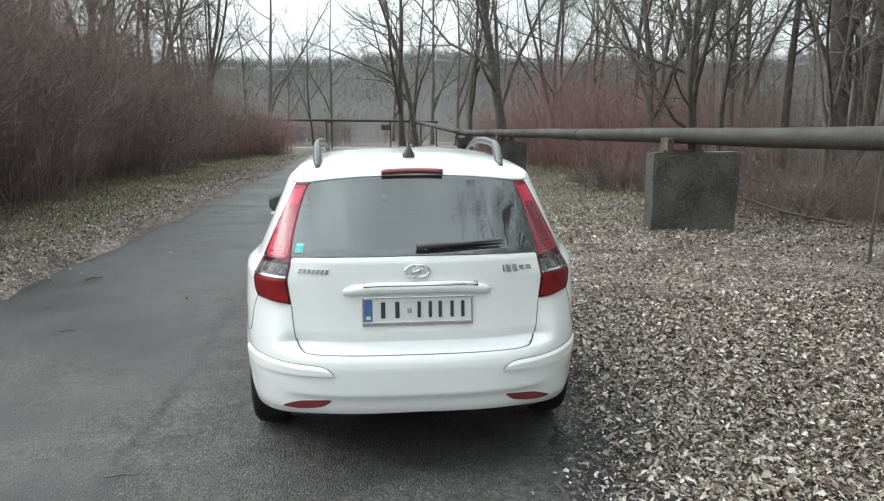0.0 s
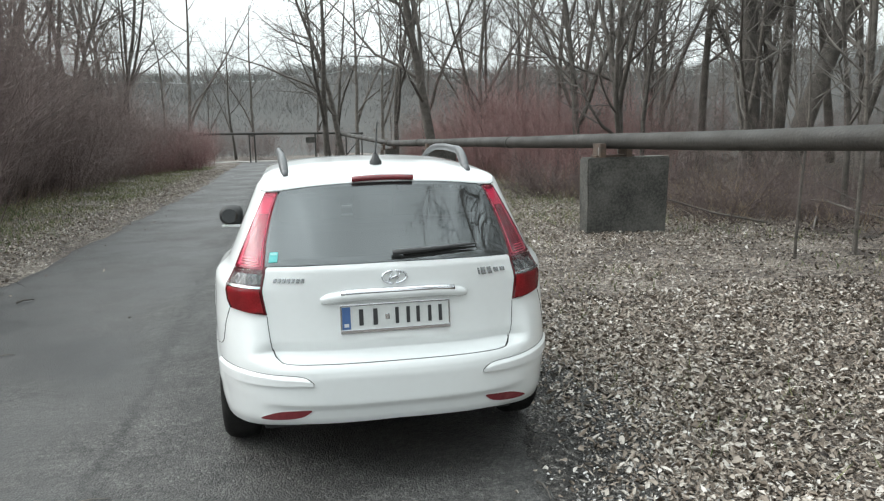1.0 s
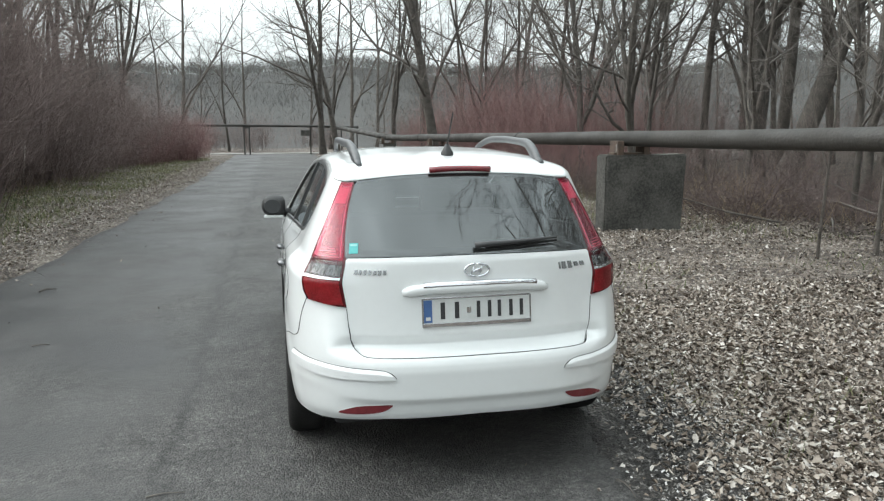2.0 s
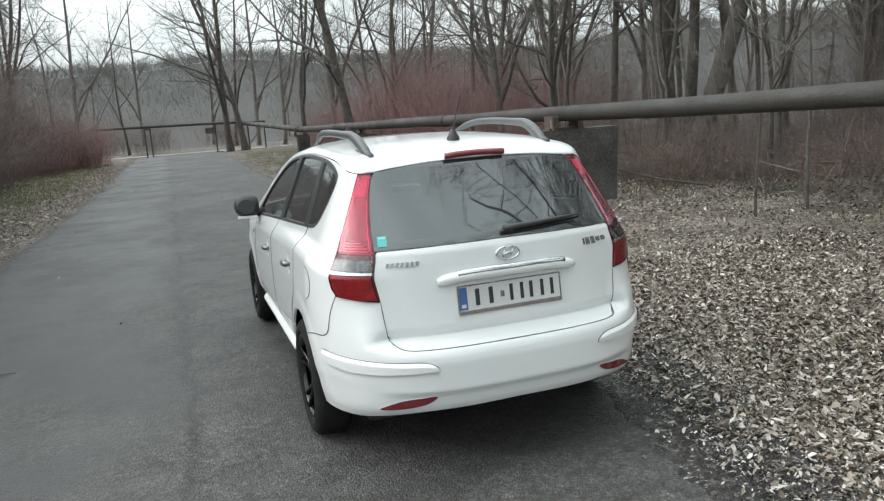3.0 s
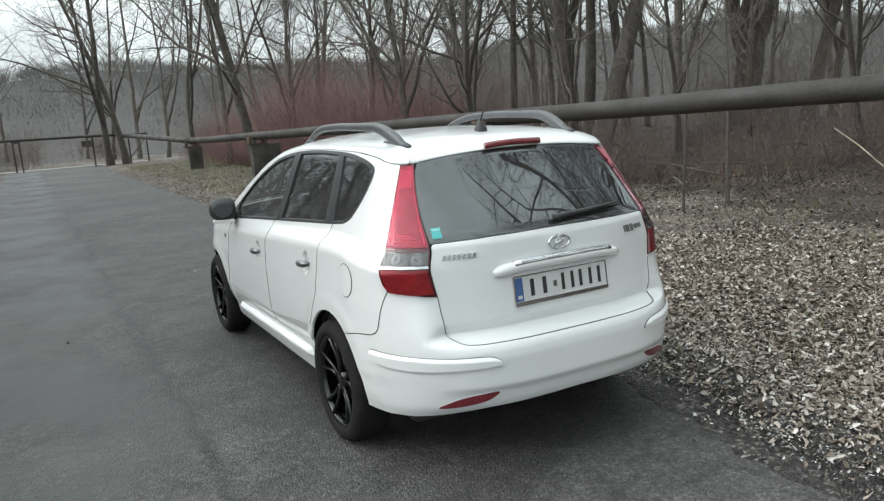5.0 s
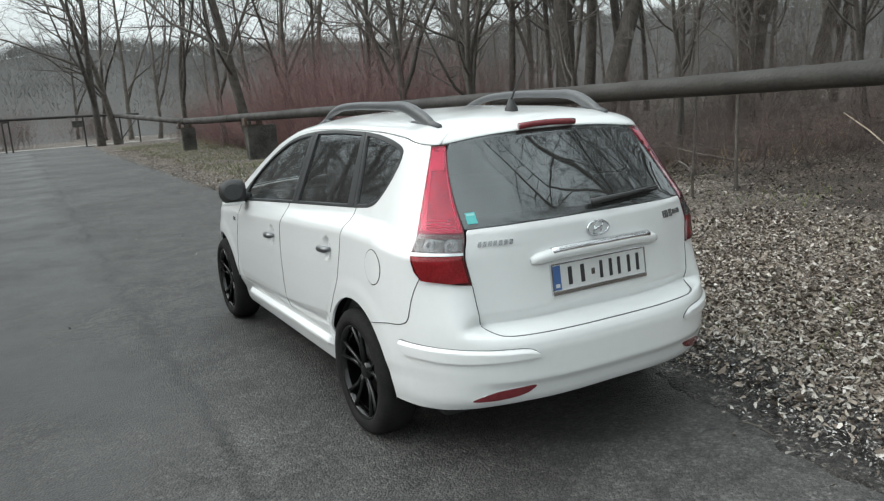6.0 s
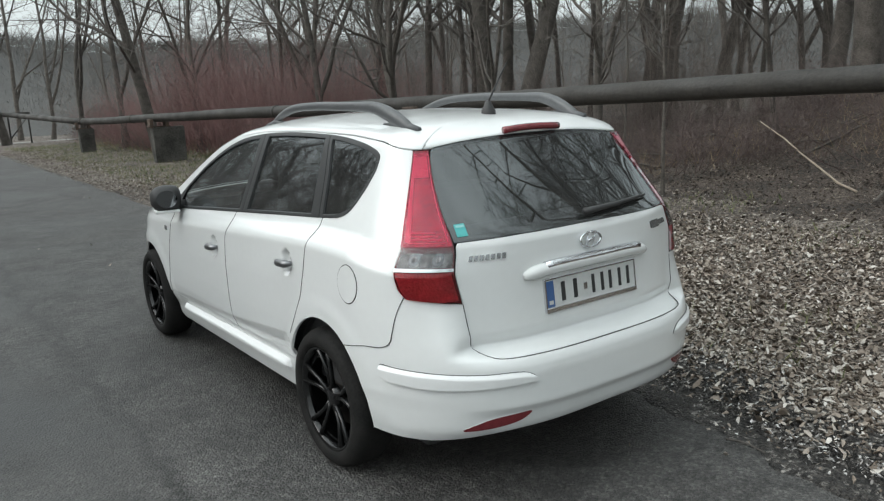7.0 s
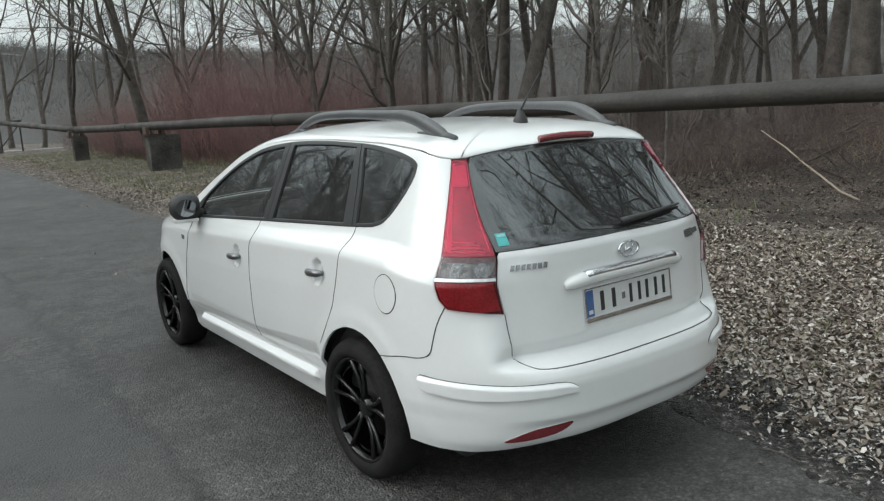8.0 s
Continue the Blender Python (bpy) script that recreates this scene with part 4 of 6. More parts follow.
ft = np.arange(nf * mf * 3).reshape(-1, 3)
tagged(fast_mesh("far_wood", fv, ft, M_far_wood), "grey-brown bare woods on the far hills, haze put into their colour", "wood", kind="stuff")


# ---- leaf litter and grass ----
def leaves(x, y, size, rng):
    n = len(x)
    z = ground_z(x, y)
    on_road = (x > road_left(y)) & (x < road_right(y))
    edge = np.abs(x - road_right(y) - 0.1) < 0.3
    z = np.where(edge, np.maximum(z, -0.012) + rng.uniform(0.0, 0.05, n), np.where(on_road, 0.002, z + rng.uniform(0.0, 0.03, n)))
    a = rng.uniform(0, 2 * math.pi, n)
    u = np.stack([np.cos(a), np.sin(a), rng.normal(0, 0.36, n)], -1)
    v = np.stack([-np.sin(a), np.cos(a), rng.normal(0, 0.42, n)], -1)
    wid = rng.uniform(0.22, 0.62, n)[:, None]
    up = np.array((0, 0, 1.0))
    c = np.stack([x, y, z + 0.004], -1)
    s = size[:, None]
    roll, hook = rng.uniform(-0.3, 0.8, (n, 1)), rng.uniform(-0.3, 0.6, (n, 1))

    def at(a, b):
        """A point of each leaf's edge, at its own ragged distance and crumple."""
        k = rng.uniform(0.55, 1.35, (n, 1))
        lift = roll * abs(b) * 2 * rng.uniform(0.2, 1.3, (n, 1)) + hook * max(a, 0) + rng.normal(0, 0.07, (n, 1))
        return c + u * s * a * k + v * s * wid * b * k + up * s * lift * 0.5
    P = np.stack([at(-0.5, 0), at(-0.2, 0.46), at(0.16, 0.5), at(0.52, 0), at(0.12, -0.5), at(-0.25, -0.44), c - up * s * roll * 0.2], 1)
    b = (np.arange(n) * 7)[:, None, None]
    T = b + np.array([(0, 6, 1), (1, 6, 2), (2, 6, 3), (3, 6, 4), (4, 6, 5), (5, 6, 0)])[None]
    return P.reshape(-1, 3), T.reshape(-1, 3)


def spread(n, x0, x1, y0, y1, keep):
    x, y = RNG.uniform(x0, x1, n), RNG.uniform(y0, y1, n)
    k = RNG.random(n) < keep(x, y)
    return x[k], y[k]


def clump(x, y, f=1.0):
    return 0.5 + 0.5 * wave(x * f, y * f)


areas = [
    spread(100000, 0.6, 9.5, -4.5, 12, lambda x, y: (0.55 + 0.45 * step(0.2, 0.9, x - road_right(y))) * step(-0.05, 0.2, x - road_right(y)) * (0.35 + 0.65 * clump(x, y, 1.4)) * (1 - 0.55 * step(9, 12, y)) * (1 - 0.45 * step(3.8, 6.5, x))),
    spread(90000, 0.6, 5.6, -4.2, 3.5, lambda x, y: (0.6 + 0.4 * step(0.1, 0.6, x - road_right(y))) * (0.12 * step(-0.3, -0.1, x - road_right(y)) + 0.88 * step(0, 0.15, x - road_right(y))) * (0.55 + 0.45 * clump(x, y, 1.4)) * step(-4.3, -3.0, y) * step(6.0, 4.6, x)),
    spread(26000, 0.75, 2.6, -3.6, 2.6, lambda x, y: step(-0.02, 0.45, x - road_right(y)) * step(1.5, 0.6, x - road_right(y))),
    spread(34000, 1.2, 7.5, 6, 16, lambda x, y: step(0.0, 0.3, x - road_right(y)) * (0.35 + 0.65 * clump(x, y, 1.1))),
    spread(12000, 0.3, 8, -10, -3, lambda x, y: step(0, 0.4, x - road_right(y)) * clump(x, y, 1.4) * step(-10, -6, y)),
    spread(26000, 8, 18, -5, 15, lambda x, y: 0.6 * clump(x, y, 1.1) * (1 - 0.75 * step(8.5, 12, x))),
    spread(36000, 1.2, 5.5, 12, 36, lambda x, y: np.exp(-((x - road_right(y) - 0.5) / 0.8) ** 2) + 0.08),
    spread(95000, -7.6, -3.4, 1, 36, lambda x, y: np.exp(-((x - road_left(y) + 0.6) / 0.75) ** 2) * step(0, 0.15, road_left(y) - x) + 0.3 * step(0.1, 0.3, road_left(y) - x)),
    spread(6500, -4.2, 1.2, -4, 34, lambda x, y: 0.9 * np.exp(-(road_right(y) - x) / 0.18) + 0.9 * np.exp(-np.maximum(x - road_left(y), 0) / 0.3) + 0.005),
]
lx, ly = np.concatenate([a[0] for a in areas]), np.concatenate([a[1] for a in areas])
bx, by = spread(42000, 0.6, 2.4, -3.4, 3.0, lambda x, y: step(-0.25, 0.15, x - road_right(y)) * step(0.95, 0.45, x - road_right(y)) * (0.25 + 0.75 * clump(x * 2, y * 2, 1.3)))
lv, lt = leaves(bx, by, RNG.uniform(0.008, 0.024, len(bx)), RNG)
tagged(fast_mesh("leaf_fragments", lv, lt, M_leaf_bits), "small pale broken leaf bits on the wet humus", "leaves", kind="stuff")
deep = RNG.random(len(lx)) < step(3.6, 6.8, lx + 0.8 * wave(lx, ly) - 0.22 * ly)
for name, k, mat, label in (("leaf_litter", ~deep, M_leaf, "curled pale and brown dead leaves covering the verge"), ("brown_leaf_litter", deep, M_brown_leaf, "brown rotting leaves on the bank, darkened for the shade under the trees")):
    lv, lt = leaves(lx[k], ly[k], 0.017 + 0.04 * RNG.random(int(k.sum())) ** 1.8, RNG)
    tagged(fast_mesh(name, lv, lt, mat), label, "leaves", kind="stuff")


def blades(name, x, y, tall, mat, label):
    n = len(x)
    z = ground_z(x, y)
    a = RNG.uniform(0, 6.28, n)
    w = RNG.uniform(0.003, 0.008, n)
    h = tall * RNG.uniform(0.5, 1.2, n)
    lean = RNG.normal(0, 0.5, (n, 2)) * h[:, None]
    c = np.stack([x, y, z], -1)
    s = np.stack([np.cos(a) * w, np.sin(a) * w, 0 * w], -1)
    tip = c + np.stack([lean[:, 0], lean[:, 1], h], -1)
    P = np.stack([c - s, c + s, tip], 1).reshape(-1, 3)
    ob = fast_mesh(name, P, np.arange(3 * n).reshape(-1, 3), mat)
    return tagged(ob, label, "grass", kind="stuff")


g1 = spread(62000, -7.6, -3.7, 1, 40, lambda x, y: step(0.6, 1.5, road_left(y) - x) * (0.12 + 0.88 * clump(x, y, 0.8)))
g2 = spread(26000, 1.6, 6.5, 8.5, 40, lambda x, y: step(0.3, 1.0, x - road_right(y)) * (0.3 + 0.7 * clump(x, y, 0.7)))
g3 = spread(9000, 1.3, 8.5, -4, 9, lambda x, y: 0.5 * step(0.55, 0.8, clump(x + 3, y, 0.9)))
blades("grass", np.concatenate([g1[0], g2[0], g3[0]]), np.concatenate([g1[1], g2[1], g3[1]]), 0.10, M_grass, "short green and yellowed winter grass on the verges")
g4 = spread(16000, 4.8, 13, 3, 38, lambda x, y: 0.6 * clump(x, y, 0.9) * step(0, 1.2, x - np.interp(y, [3, 8, 13, 34], [9.5, 7.4, 5.4, 4.6])))
blades("dry_grass", g4[0], g4[1], 0.45, M_straw, "tall dry straw-coloured grass under the shrubs")


def twig(points, r, label):
    ob = tube_object("twig", points, np.linspace(r, r * 0.5, len(points)), M_twig, None, 7)
    return tagged(ob, label, "twig", "fallen twigs")


twig([(0.63, -0.22, 0.006), (0.645, -0.27, 0.012), (0.645, -0.33, 0.014), (0.635, -0.41, 0.007)], 0.0065, "short curved twig lying on the asphalt")
twig([(-1.54, 0.09, 0.005), (-1.46, 0.11, 0.008), (-1.37, 0.10, 0.005)], 0.004, "thin pale twig lying on the asphalt")
twig([(-2.80, 2.88, 0.006), (-2.74, 2.91, 0.01), (-2.68, 2.91, 0.006)], 0.006, "dark short twig lying on the asphalt")
twig([(-3.33, 5.02, 0.01), (-3.27, 5.06, 0.03), (-3.2, 5.15, 0.01)], 0.012, "dark curled bark piece lying on the asphalt")
branch = tube_object("fallen_branch", [(7.97, 2.83, 0.08), (8.10, 3.15, 0.16), (8.22, 3.48, 0.34), (8.41, 3.85, 0.50), (8.5, 4.18, 0.71), (8.66, 4.68, 0.95)], [0.017, 0.016, 0.0145, 0.012, 0.011, 0.007], material("pale_wood", 0.8, base=(0.25, 0.2, 0.15), vary=(0.4, 0.34, 0.27), scale=6, fine=40, bump=0.4), None, 8)
tagged(branch, "long pale barkless branch lying in the brush", "branch")
for k in range(22):
    x, y = RNG.uniform(7.2, 12), RNG.uniform(-1.5, 9)
    a, n = RNG.uniform(0, 6.28), RNG.uniform(0.8, 2.6)
    zz = float(ground_z(x, y)) + 0.05
    p = [(x + n * t * math.cos(a), y + n * t * math.sin(a), max(float(ground_z(x + n * t * math.cos(a), y + n * t * math.sin(a))) + 0.04, zz + t * 0.25 * n * RNG.random())) for t in (0, 0.33, 0.66, 1)]
    tagged(tube_object("fallen_branch", p, [0.022, 0.018, 0.013, 0.006], M_twig, None, 6), "thin dark dead branch lying in the brush", "branch", "fallen branches")
# ---- car body surface ----
CW, CY0, CD, CYF, CDF = 0.876, -0.122, 0.66, 4.27, 0.95


def smooth_table(rows, sigma):
    """A finely sampled, slightly rounded curve through rows of (position, value)."""
    a = np.array(rows, float)
    u = np.arange(a[0, 0] - 0.3, a[-1, 0] + 0.3, 0.002)
    v = np.interp(u, a[:, 0], a[:, 1])
    k = np.arange(-60, 61) * 0.002
    g = np.exp(-0.5 * (k / sigma) ** 2)
    w = np.convolve(np.pad(v, 60, mode="edge"), g / g.sum(), mode="valid")
    return lambda q: np.interp(q, u, w)


REAR_IN = smooth_table([(0.18, 0.17), (0.26, 0.13), (0.30, 0.085), (0.335, 0.045), (0.36, 0.032), (0.41, 0.018), (0.432, 0.004), (0.44, 0), (0.565, 0), (0.60, 0.007), (0.63, 0.024),
                        (0.65, 0.105), (0.662, 0.138), (0.705, 0.119), (0.712, 0.118), (0.78, 0.125), (0.90, 0.135), (1.0, 0.141), (1.05, 0.146), (1.08, 0.162), (1.42, 0.47), (1.5, 0.52)], 0.0045)
REAR_CORNER = smooth_table([(0.18, 0.17), (0.26, 0.13), (0.30, 0.075), (0.335, 0.035), (0.36, 0.022), (0.41, 0.010), (0.47, 0.002), (0.565, 0), (0.62, 0.010), (0.68, 0.036), (0.75, 0.073), (0.82, 0.100), (0.90, 0.114),
                            (1.0, 0.12), (1.05, 0.125), (1.08, 0.145), (1.42, 0.47), (1.5, 0.52)], 0.012)
SIDE_IN = smooth_table([(0.18, 0.06), (0.25, 0.035), (0.33, 0.02), (0.43, 0.012), (0.48, 0.004), (0.6, 0), (0.75, 0.0), (0.925, 0.010), (0.932, 0.012),
                        (0.985, 0.04), (1.0, 0.047), (1.03, 0.063), (1.42, 0.235), (1.5, 0.28)], 0.0045)
FRONT_IN = smooth_table([(0.18, 0.12), (0.3, 0.03), (0.5, 0), (0.6, 0.02), (0.75, 0.12), (0.9, 0.3), (1.5, 1.2)], 0.02)
ROOF = smooth_table([(0.3, 1.472), (0.5, 1.51), (0.8, 1.535), (1.3, 1.548), (1.8, 1.54), (2.12, 1.508), (2.4, 1.43), (2.65, 1.31), (2.95, 1.14),
                     (3.12, 1.05), (3.4, 1.0), (3.9, 0.92), (4.15, 0.82), (4.28, 0.7)], 0.05)
_a = np.linspace(0, 1, 241)
_q = np.sin(_a * math.pi / 2) ** 0.9
_rx = CW * _q
_ry = CY0 + CD * (1 - np.sqrt(np.maximum(1 - _q ** 3.2, 0)))
_fy = CYF - CDF * (1 - np.sqrt(np.maximum(1 - _q ** 2.6, 0)))
_bx = np.concatenate([_rx, np.full(118, CW), _rx[::-1]])
_by = np.concatenate([_ry, np.linspace(CY0 + CD, CYF - CDF, 120)[1:-1], _fy[::-1]])
_bs = np.concatenate([[0], np.cumsum(np.hypot(np.diff(_bx), np.diff(_by)))])
_bs = _bs - _bs[240] + CY0 + CD
_tx, _ty = np.gradient(_bx, _bs), np.gradient(_by, _bs)
_tl = np.hypot(_tx, _ty)
S0, S1 = -0.7501, _bs[-1]
# spacing of s round the tail's corner
S_AT = [S0, -0.345, -0.2, -0.1, 0.0, 0.07, 0.14, 0.22, 0.3, 0.4, 0.5, 0.6, 0.8, S1]
S_TO = [_bs[0], -0.319, -0.173, -0.072, 0.033, 0.107, 0.183, 0.264, 0.342, 0.432, 0.516, 0.608, 0.8, S1]
HUBS = (0.755, 3.40)


def ease(t):
    t = np.clip(t, 0, 1)
    return t * t * (3 - 2 * t)


def shell(s, z):
    """The body's skin, left half: s runs from the middle of the tail round the corner (s = y along the side) to the nose; z up."""
    t = np.interp(s, S_AT, S_TO)
    bx, by = np.interp(t, _bs, _bx), np.interp(t, _bs, _by)
    nx, ny = np.interp(t, _bs, _ty / _tl), -np.interp(t, _bs, _tx / _tl)
    # the shoulder crease climbs towards the tail; below it the doors turn in above the sill
    climb = np.interp(s, [0.15, 0.5, 0.9, 2.87, 3.6], [0.95, 1.0, 1.0, 0.895, 0.86]) - 0.93
    zs = z - climb * ease((z - 0.62) / 0.22) * (1 - ease((z - 0.945 - climb) / 0.075))
    x = bx - nx * SIDE_IN(zs)
    fold = np.interp(s, [0.9, 1.13, 1.88, 3.02, 3.2], [0.0, 0.55, 0.475, 0.42, 0.0])
    x = x - np.clip(0.28 * (fold - z), 0, 0.026)
    for hs, hz in ((1.085, 0.896), (2.065, 0.841)):
        x = x - 0.03 * np.clip(1.25 - 1.25 * (((s - hs) / 0.05) ** 2 + ((z - hz) / 0.064) ** 2), 0, 0.9)
    even = ease((s + 0.20) / 0.2)
    y = by - np.where(ny < 0, ny * (REAR_IN(z) * (1 - even) + REAR_CORNER(z) * even), ny * FRONT_IN(z))
    for hub in HUBS:
        d = np.hypot(y - hub, z - 0.32)
        x = x + 0.007 * ease((0.495 - d) / 0.075) * ease((z - 0.3) / 0.1)
    return np.stack([-x, y, z + 0 * x], -1)


def shell_top(s):
    """The height at which side and tail turn over into the roof."""
    s = np.interp(s, S_AT, S_TO)
    by = np.interp(s, _bs, _by)
    nx, ny = np.abs(np.interp(s, _bs, _ty / _tl)), np.interp(s, _bs, _tx / _tl)
    y = by + np.maximum(ny, 0) * 0.47
    return ROOF(y) - (0.075 * nx + 0.045 * np.abs(ny))


def roof(s, r):
    """From the top of the sides (r = 0) to the roof's middle line (r = 1)."""
    p = shell(s, shell_top(s))
    x, y = p[..., 0] * (1 - r), p[..., 1] + (np.maximum(p[..., 1], 0.75) - p[..., 1]) * r
    rise = ROOF(y) - p[..., 2]
    z = p[..., 2] + rise * np.power(1 - np.clip(1 - r, 0, 1) ** 2.6, 0.55)
    return np.stack([x, y, z], -1)


# ---- car: panels cut out of the body surface ----
M_paint = material("white_paint", 0.28, base=(0.73, 0.745, 0.742), vary=(0.69, 0.702, 0.697), scale=2.5, fine=30, amount=0.5, coat=0.9, spec=0.5)
M_trimpaint = material("trim_paint", 0.35, base=(0.73, 0.74, 0.74), vary=(0.68, 0.687, 0.684), scale=4, fine=40, amount=0.5, coat=0.6)
M_black = material("black_plastic", 0.55, base=(0.022, 0.022, 0.023), vary=(0.04, 0.04, 0.04), scale=9, fine=120, amount=0.7, bump=0.1, bump_scale=300)
M_gasket = material("window_frame", 0.4, spec=0.4, base=(0.018, 0.019, 0.0195), vary=(0.032, 0.033, 0.034), scale=6, fine=80, amount=0.6)
M_rubber = material("tyre_rubber", 0.85, spec=0.2, base=(0.008, 0.008, 0.008), vary=(0.022, 0.021, 0.02), scale=9, fine=90, amount=0.9, bump=0.2, bump_scale=180)
M_rim = material("black_rim", 0.2, spec=0.35, base=(0.006, 0.006, 0.0065), vary=(0.014, 0.014, 0.014), scale=12, fine=60, amount=0.6, coat=0.2)
M_disc = material("brake_disc", 0.5, metal=0.6, base=(0.02, 0.019, 0.018), vary=(0.045, 0.04, 0.036), scale=20, fine=90, amount=0.8)
M_chrome = material("chrome", 0.12, metal=1.0, base=(0.75, 0.76, 0.78), vary=(0.6, 0.61, 0.63), scale=14, fine=80, amount=0.6)
M_dark_chrome = material("dark_chrome", 0.3, metal=0.85, base=(0.16, 0.165, 0.17), vary=(0.24, 0.24, 0.25), scale=14, fine=80, amount=0.6)
M_badge = material("badge_silver", 0.25, metal=0.8, base=(0.3, 0.31, 0.32), vary=(0.45, 0.46, 0.47), scale=30, fine=80)
M_rail = material("roof_rail_grey", 0.42, base=(0.06, 0.063, 0.066), vary=(0.1, 0.103, 0.107), scale=5, fine=60, amount=0.6)
M_lamp_bowl = material("lamp_reflector", 0.26, metal=0.8, base=(0.62, 0.62, 0.62), vary=(0.26, 0.26, 0.26), scale=9, fine=70, amount=0.9, bump=0.5, bump_scale=60)
M_lamp_bright = material("bright_lamp_reflector", 0.35, metal=0.1, base=(0.95, 0.94, 0.94), vary=(0.8, 0.79, 0.79), scale=30, fine=120, amount=0.7, bump=0.4, bump_scale=110)
M_lamp_bowl_dark = material("dark_lamp_reflector", 0.35, metal=0.3, base=(0.8, 0.78, 0.78), vary=(0.4, 0.38, 0.38), scale=12, fine=120, amount=0.9, bump=0.5, bump_scale=90)
M_bulb = material("bulb_chrome", 0.14, metal=0.95, base=(0.6, 0.58, 0.58), vary=(0.14, 0.13, 0.13), scale=26, fine=70, amount=1.3, bump=0.9, bump_scale=45)
M_lens_frame = material("lamp_bezel", 0.2, base=(0.09, 0.008, 0.012), vary=(0.14, 0.012, 0.018), scale=9, fine=90, amount=0.5, coat=0.8)
M_reflector = material("red_reflector", 0.25, base=(0.14, 0.018, 0.024), vary=(0.22, 0.03, 0.036), scale=40, fine=300, amount=0.8, coat=0.7)
M_cabin = material("cabin_trim", 0.85, base=(0.03, 0.03, 0.032), vary=(0.055, 0.055, 0.056), scale=8, fine=90, amount=0.7)
M_seat = material("seat_cloth", 0.95, base=(0.05, 0.05, 0.053), vary=(0.09, 0.09, 0.092), scale=12, fine=160, amount=0.7, bump=0.2, bump_scale=250)
M_plate = material("plate_white", 0.4, base=(0.62, 0.63, 0.62), vary=(0.5, 0.51, 0.5), scale=14, fine=90, amount=0.6)
M_blue = material("plate_blue", 0.4, base=(0.045, 0.10, 0.25), vary=(0.06, 0.13, 0.3), scale=20, fine=90, amount=0.5)
M_ink = material("black_ink", 0.5, base=(0.02, 0.02, 0.022), vary=(0.035, 0.035, 0.036), scale=30, fine=90, amount=0.5)
M_teal = material("teal_sticker", 0.4, base=(0.05, 0.34, 0.34), vary=(0.08, 0.42, 0.41), scale=30, fine=120, amount=0.5)
M_sticker_pale = material("pale_print", 0.4, base=(0.2, 0.5, 0.5), vary=(0.3, 0.56, 0.55), scale=30, fine=120, amount=0.5)
# darkened: the reflection of dark woods is put into the metal's colour
M_mirror = material("mirror_glass", 0.02, metal=1.0, base=(0.24, 0.25, 0.26))
M_lens = glass_material("red_lens", (0.99, 0.17, 0.33), 0.03, 1.5, 0.015)
M_lens_dark = glass_material("dark_red_lens", (0.88, 0.10, 0.155), 0.03, 1.5, 0.015)
M_lens_clear = glass_material("clear_lens", (0.92, 0.92, 0.92), 0.02, 1.45, 0.0)
M_glass_rear = glass_material("tinted_rear_glass", (0.08, 0.088, 0.092), 0.012, 1.95, 0.04)
M_glass_side = glass_material("tinted_side_glass", (0.16, 0.172, 0.172), 0.02, 1.72, 0.03)
M_glass_front = glass_material("door_glass", (0.42, 0.45, 0.44), 0.02, 1.75, 0.04)


def spline(pts, n=6, closed=False):
    """A smooth line through points (centripetal feel, a few steps between each two)."""
    p = [np.array(a, float) for a in pts]
    out = []
    m = len(p)
    for i in range(m if closed else m - 1):
        a, b = p[i], p[(i + 1) % m]
        c, d = (p[i - 1] if closed or i else a), (p[(i + 2) % m] if closed or i + 2 < m else b)
        for k in range(n):
            t = k / n
            out.append(0.5 * ((2 * a) + (b - c) * t + (2 * c - 5 * a + 4 * b - d) * t * t + (3 * a - c - 3 * b + d) * t ** 3))
    if not closed:
        out.append(p[-1])
    return [tuple(q) for q in out]


def arc(hub, r, a0, a1, n=20, zc=0.32):
    return [(hub + r * math.cos(radians(a0 + (a1 - a0) * i / n)), zc + r * math.sin(radians(a0 + (a1 - a0) * i / n))) for i in range(n + 1)]


def inside(poly, x, y):
    c = np.zeros(x.shape, bool)
    for (x0, y0), (x1, y1) in zip(poly, poly[1:] + poly[:1]):
        if y0 != y1:
            c ^= ((y0 > y) != (y1 > y)) & (x < (x1 - x0) * (y - y0) / (y1 - y0) + x0)
    return c


def clip_cell(poly, x0, x1, y0, y1):
    for axis, bound, keep in ((0, x0, 1), (0, x1, -1), (1, y0, 1), (1, y1, -1)):
        out = []
        for i, p in enumerate(poly):
            q = poly[i - 1]
            a, b = (q[axis] - bound) * keep, (p[axis] - bound) * keep
            if (a < 0) != (b < 0):
                t = a / (a - b)
                r = [q[0] + (p[0] - q[0]) * t, q[1] + (p[1] - q[1]) * t]
                r[axis] = bound
                out.append(tuple(r))
            if b >= 0:
                out.append(p)
        poly = out
        if len(poly) < 3:
            return []
    return poly


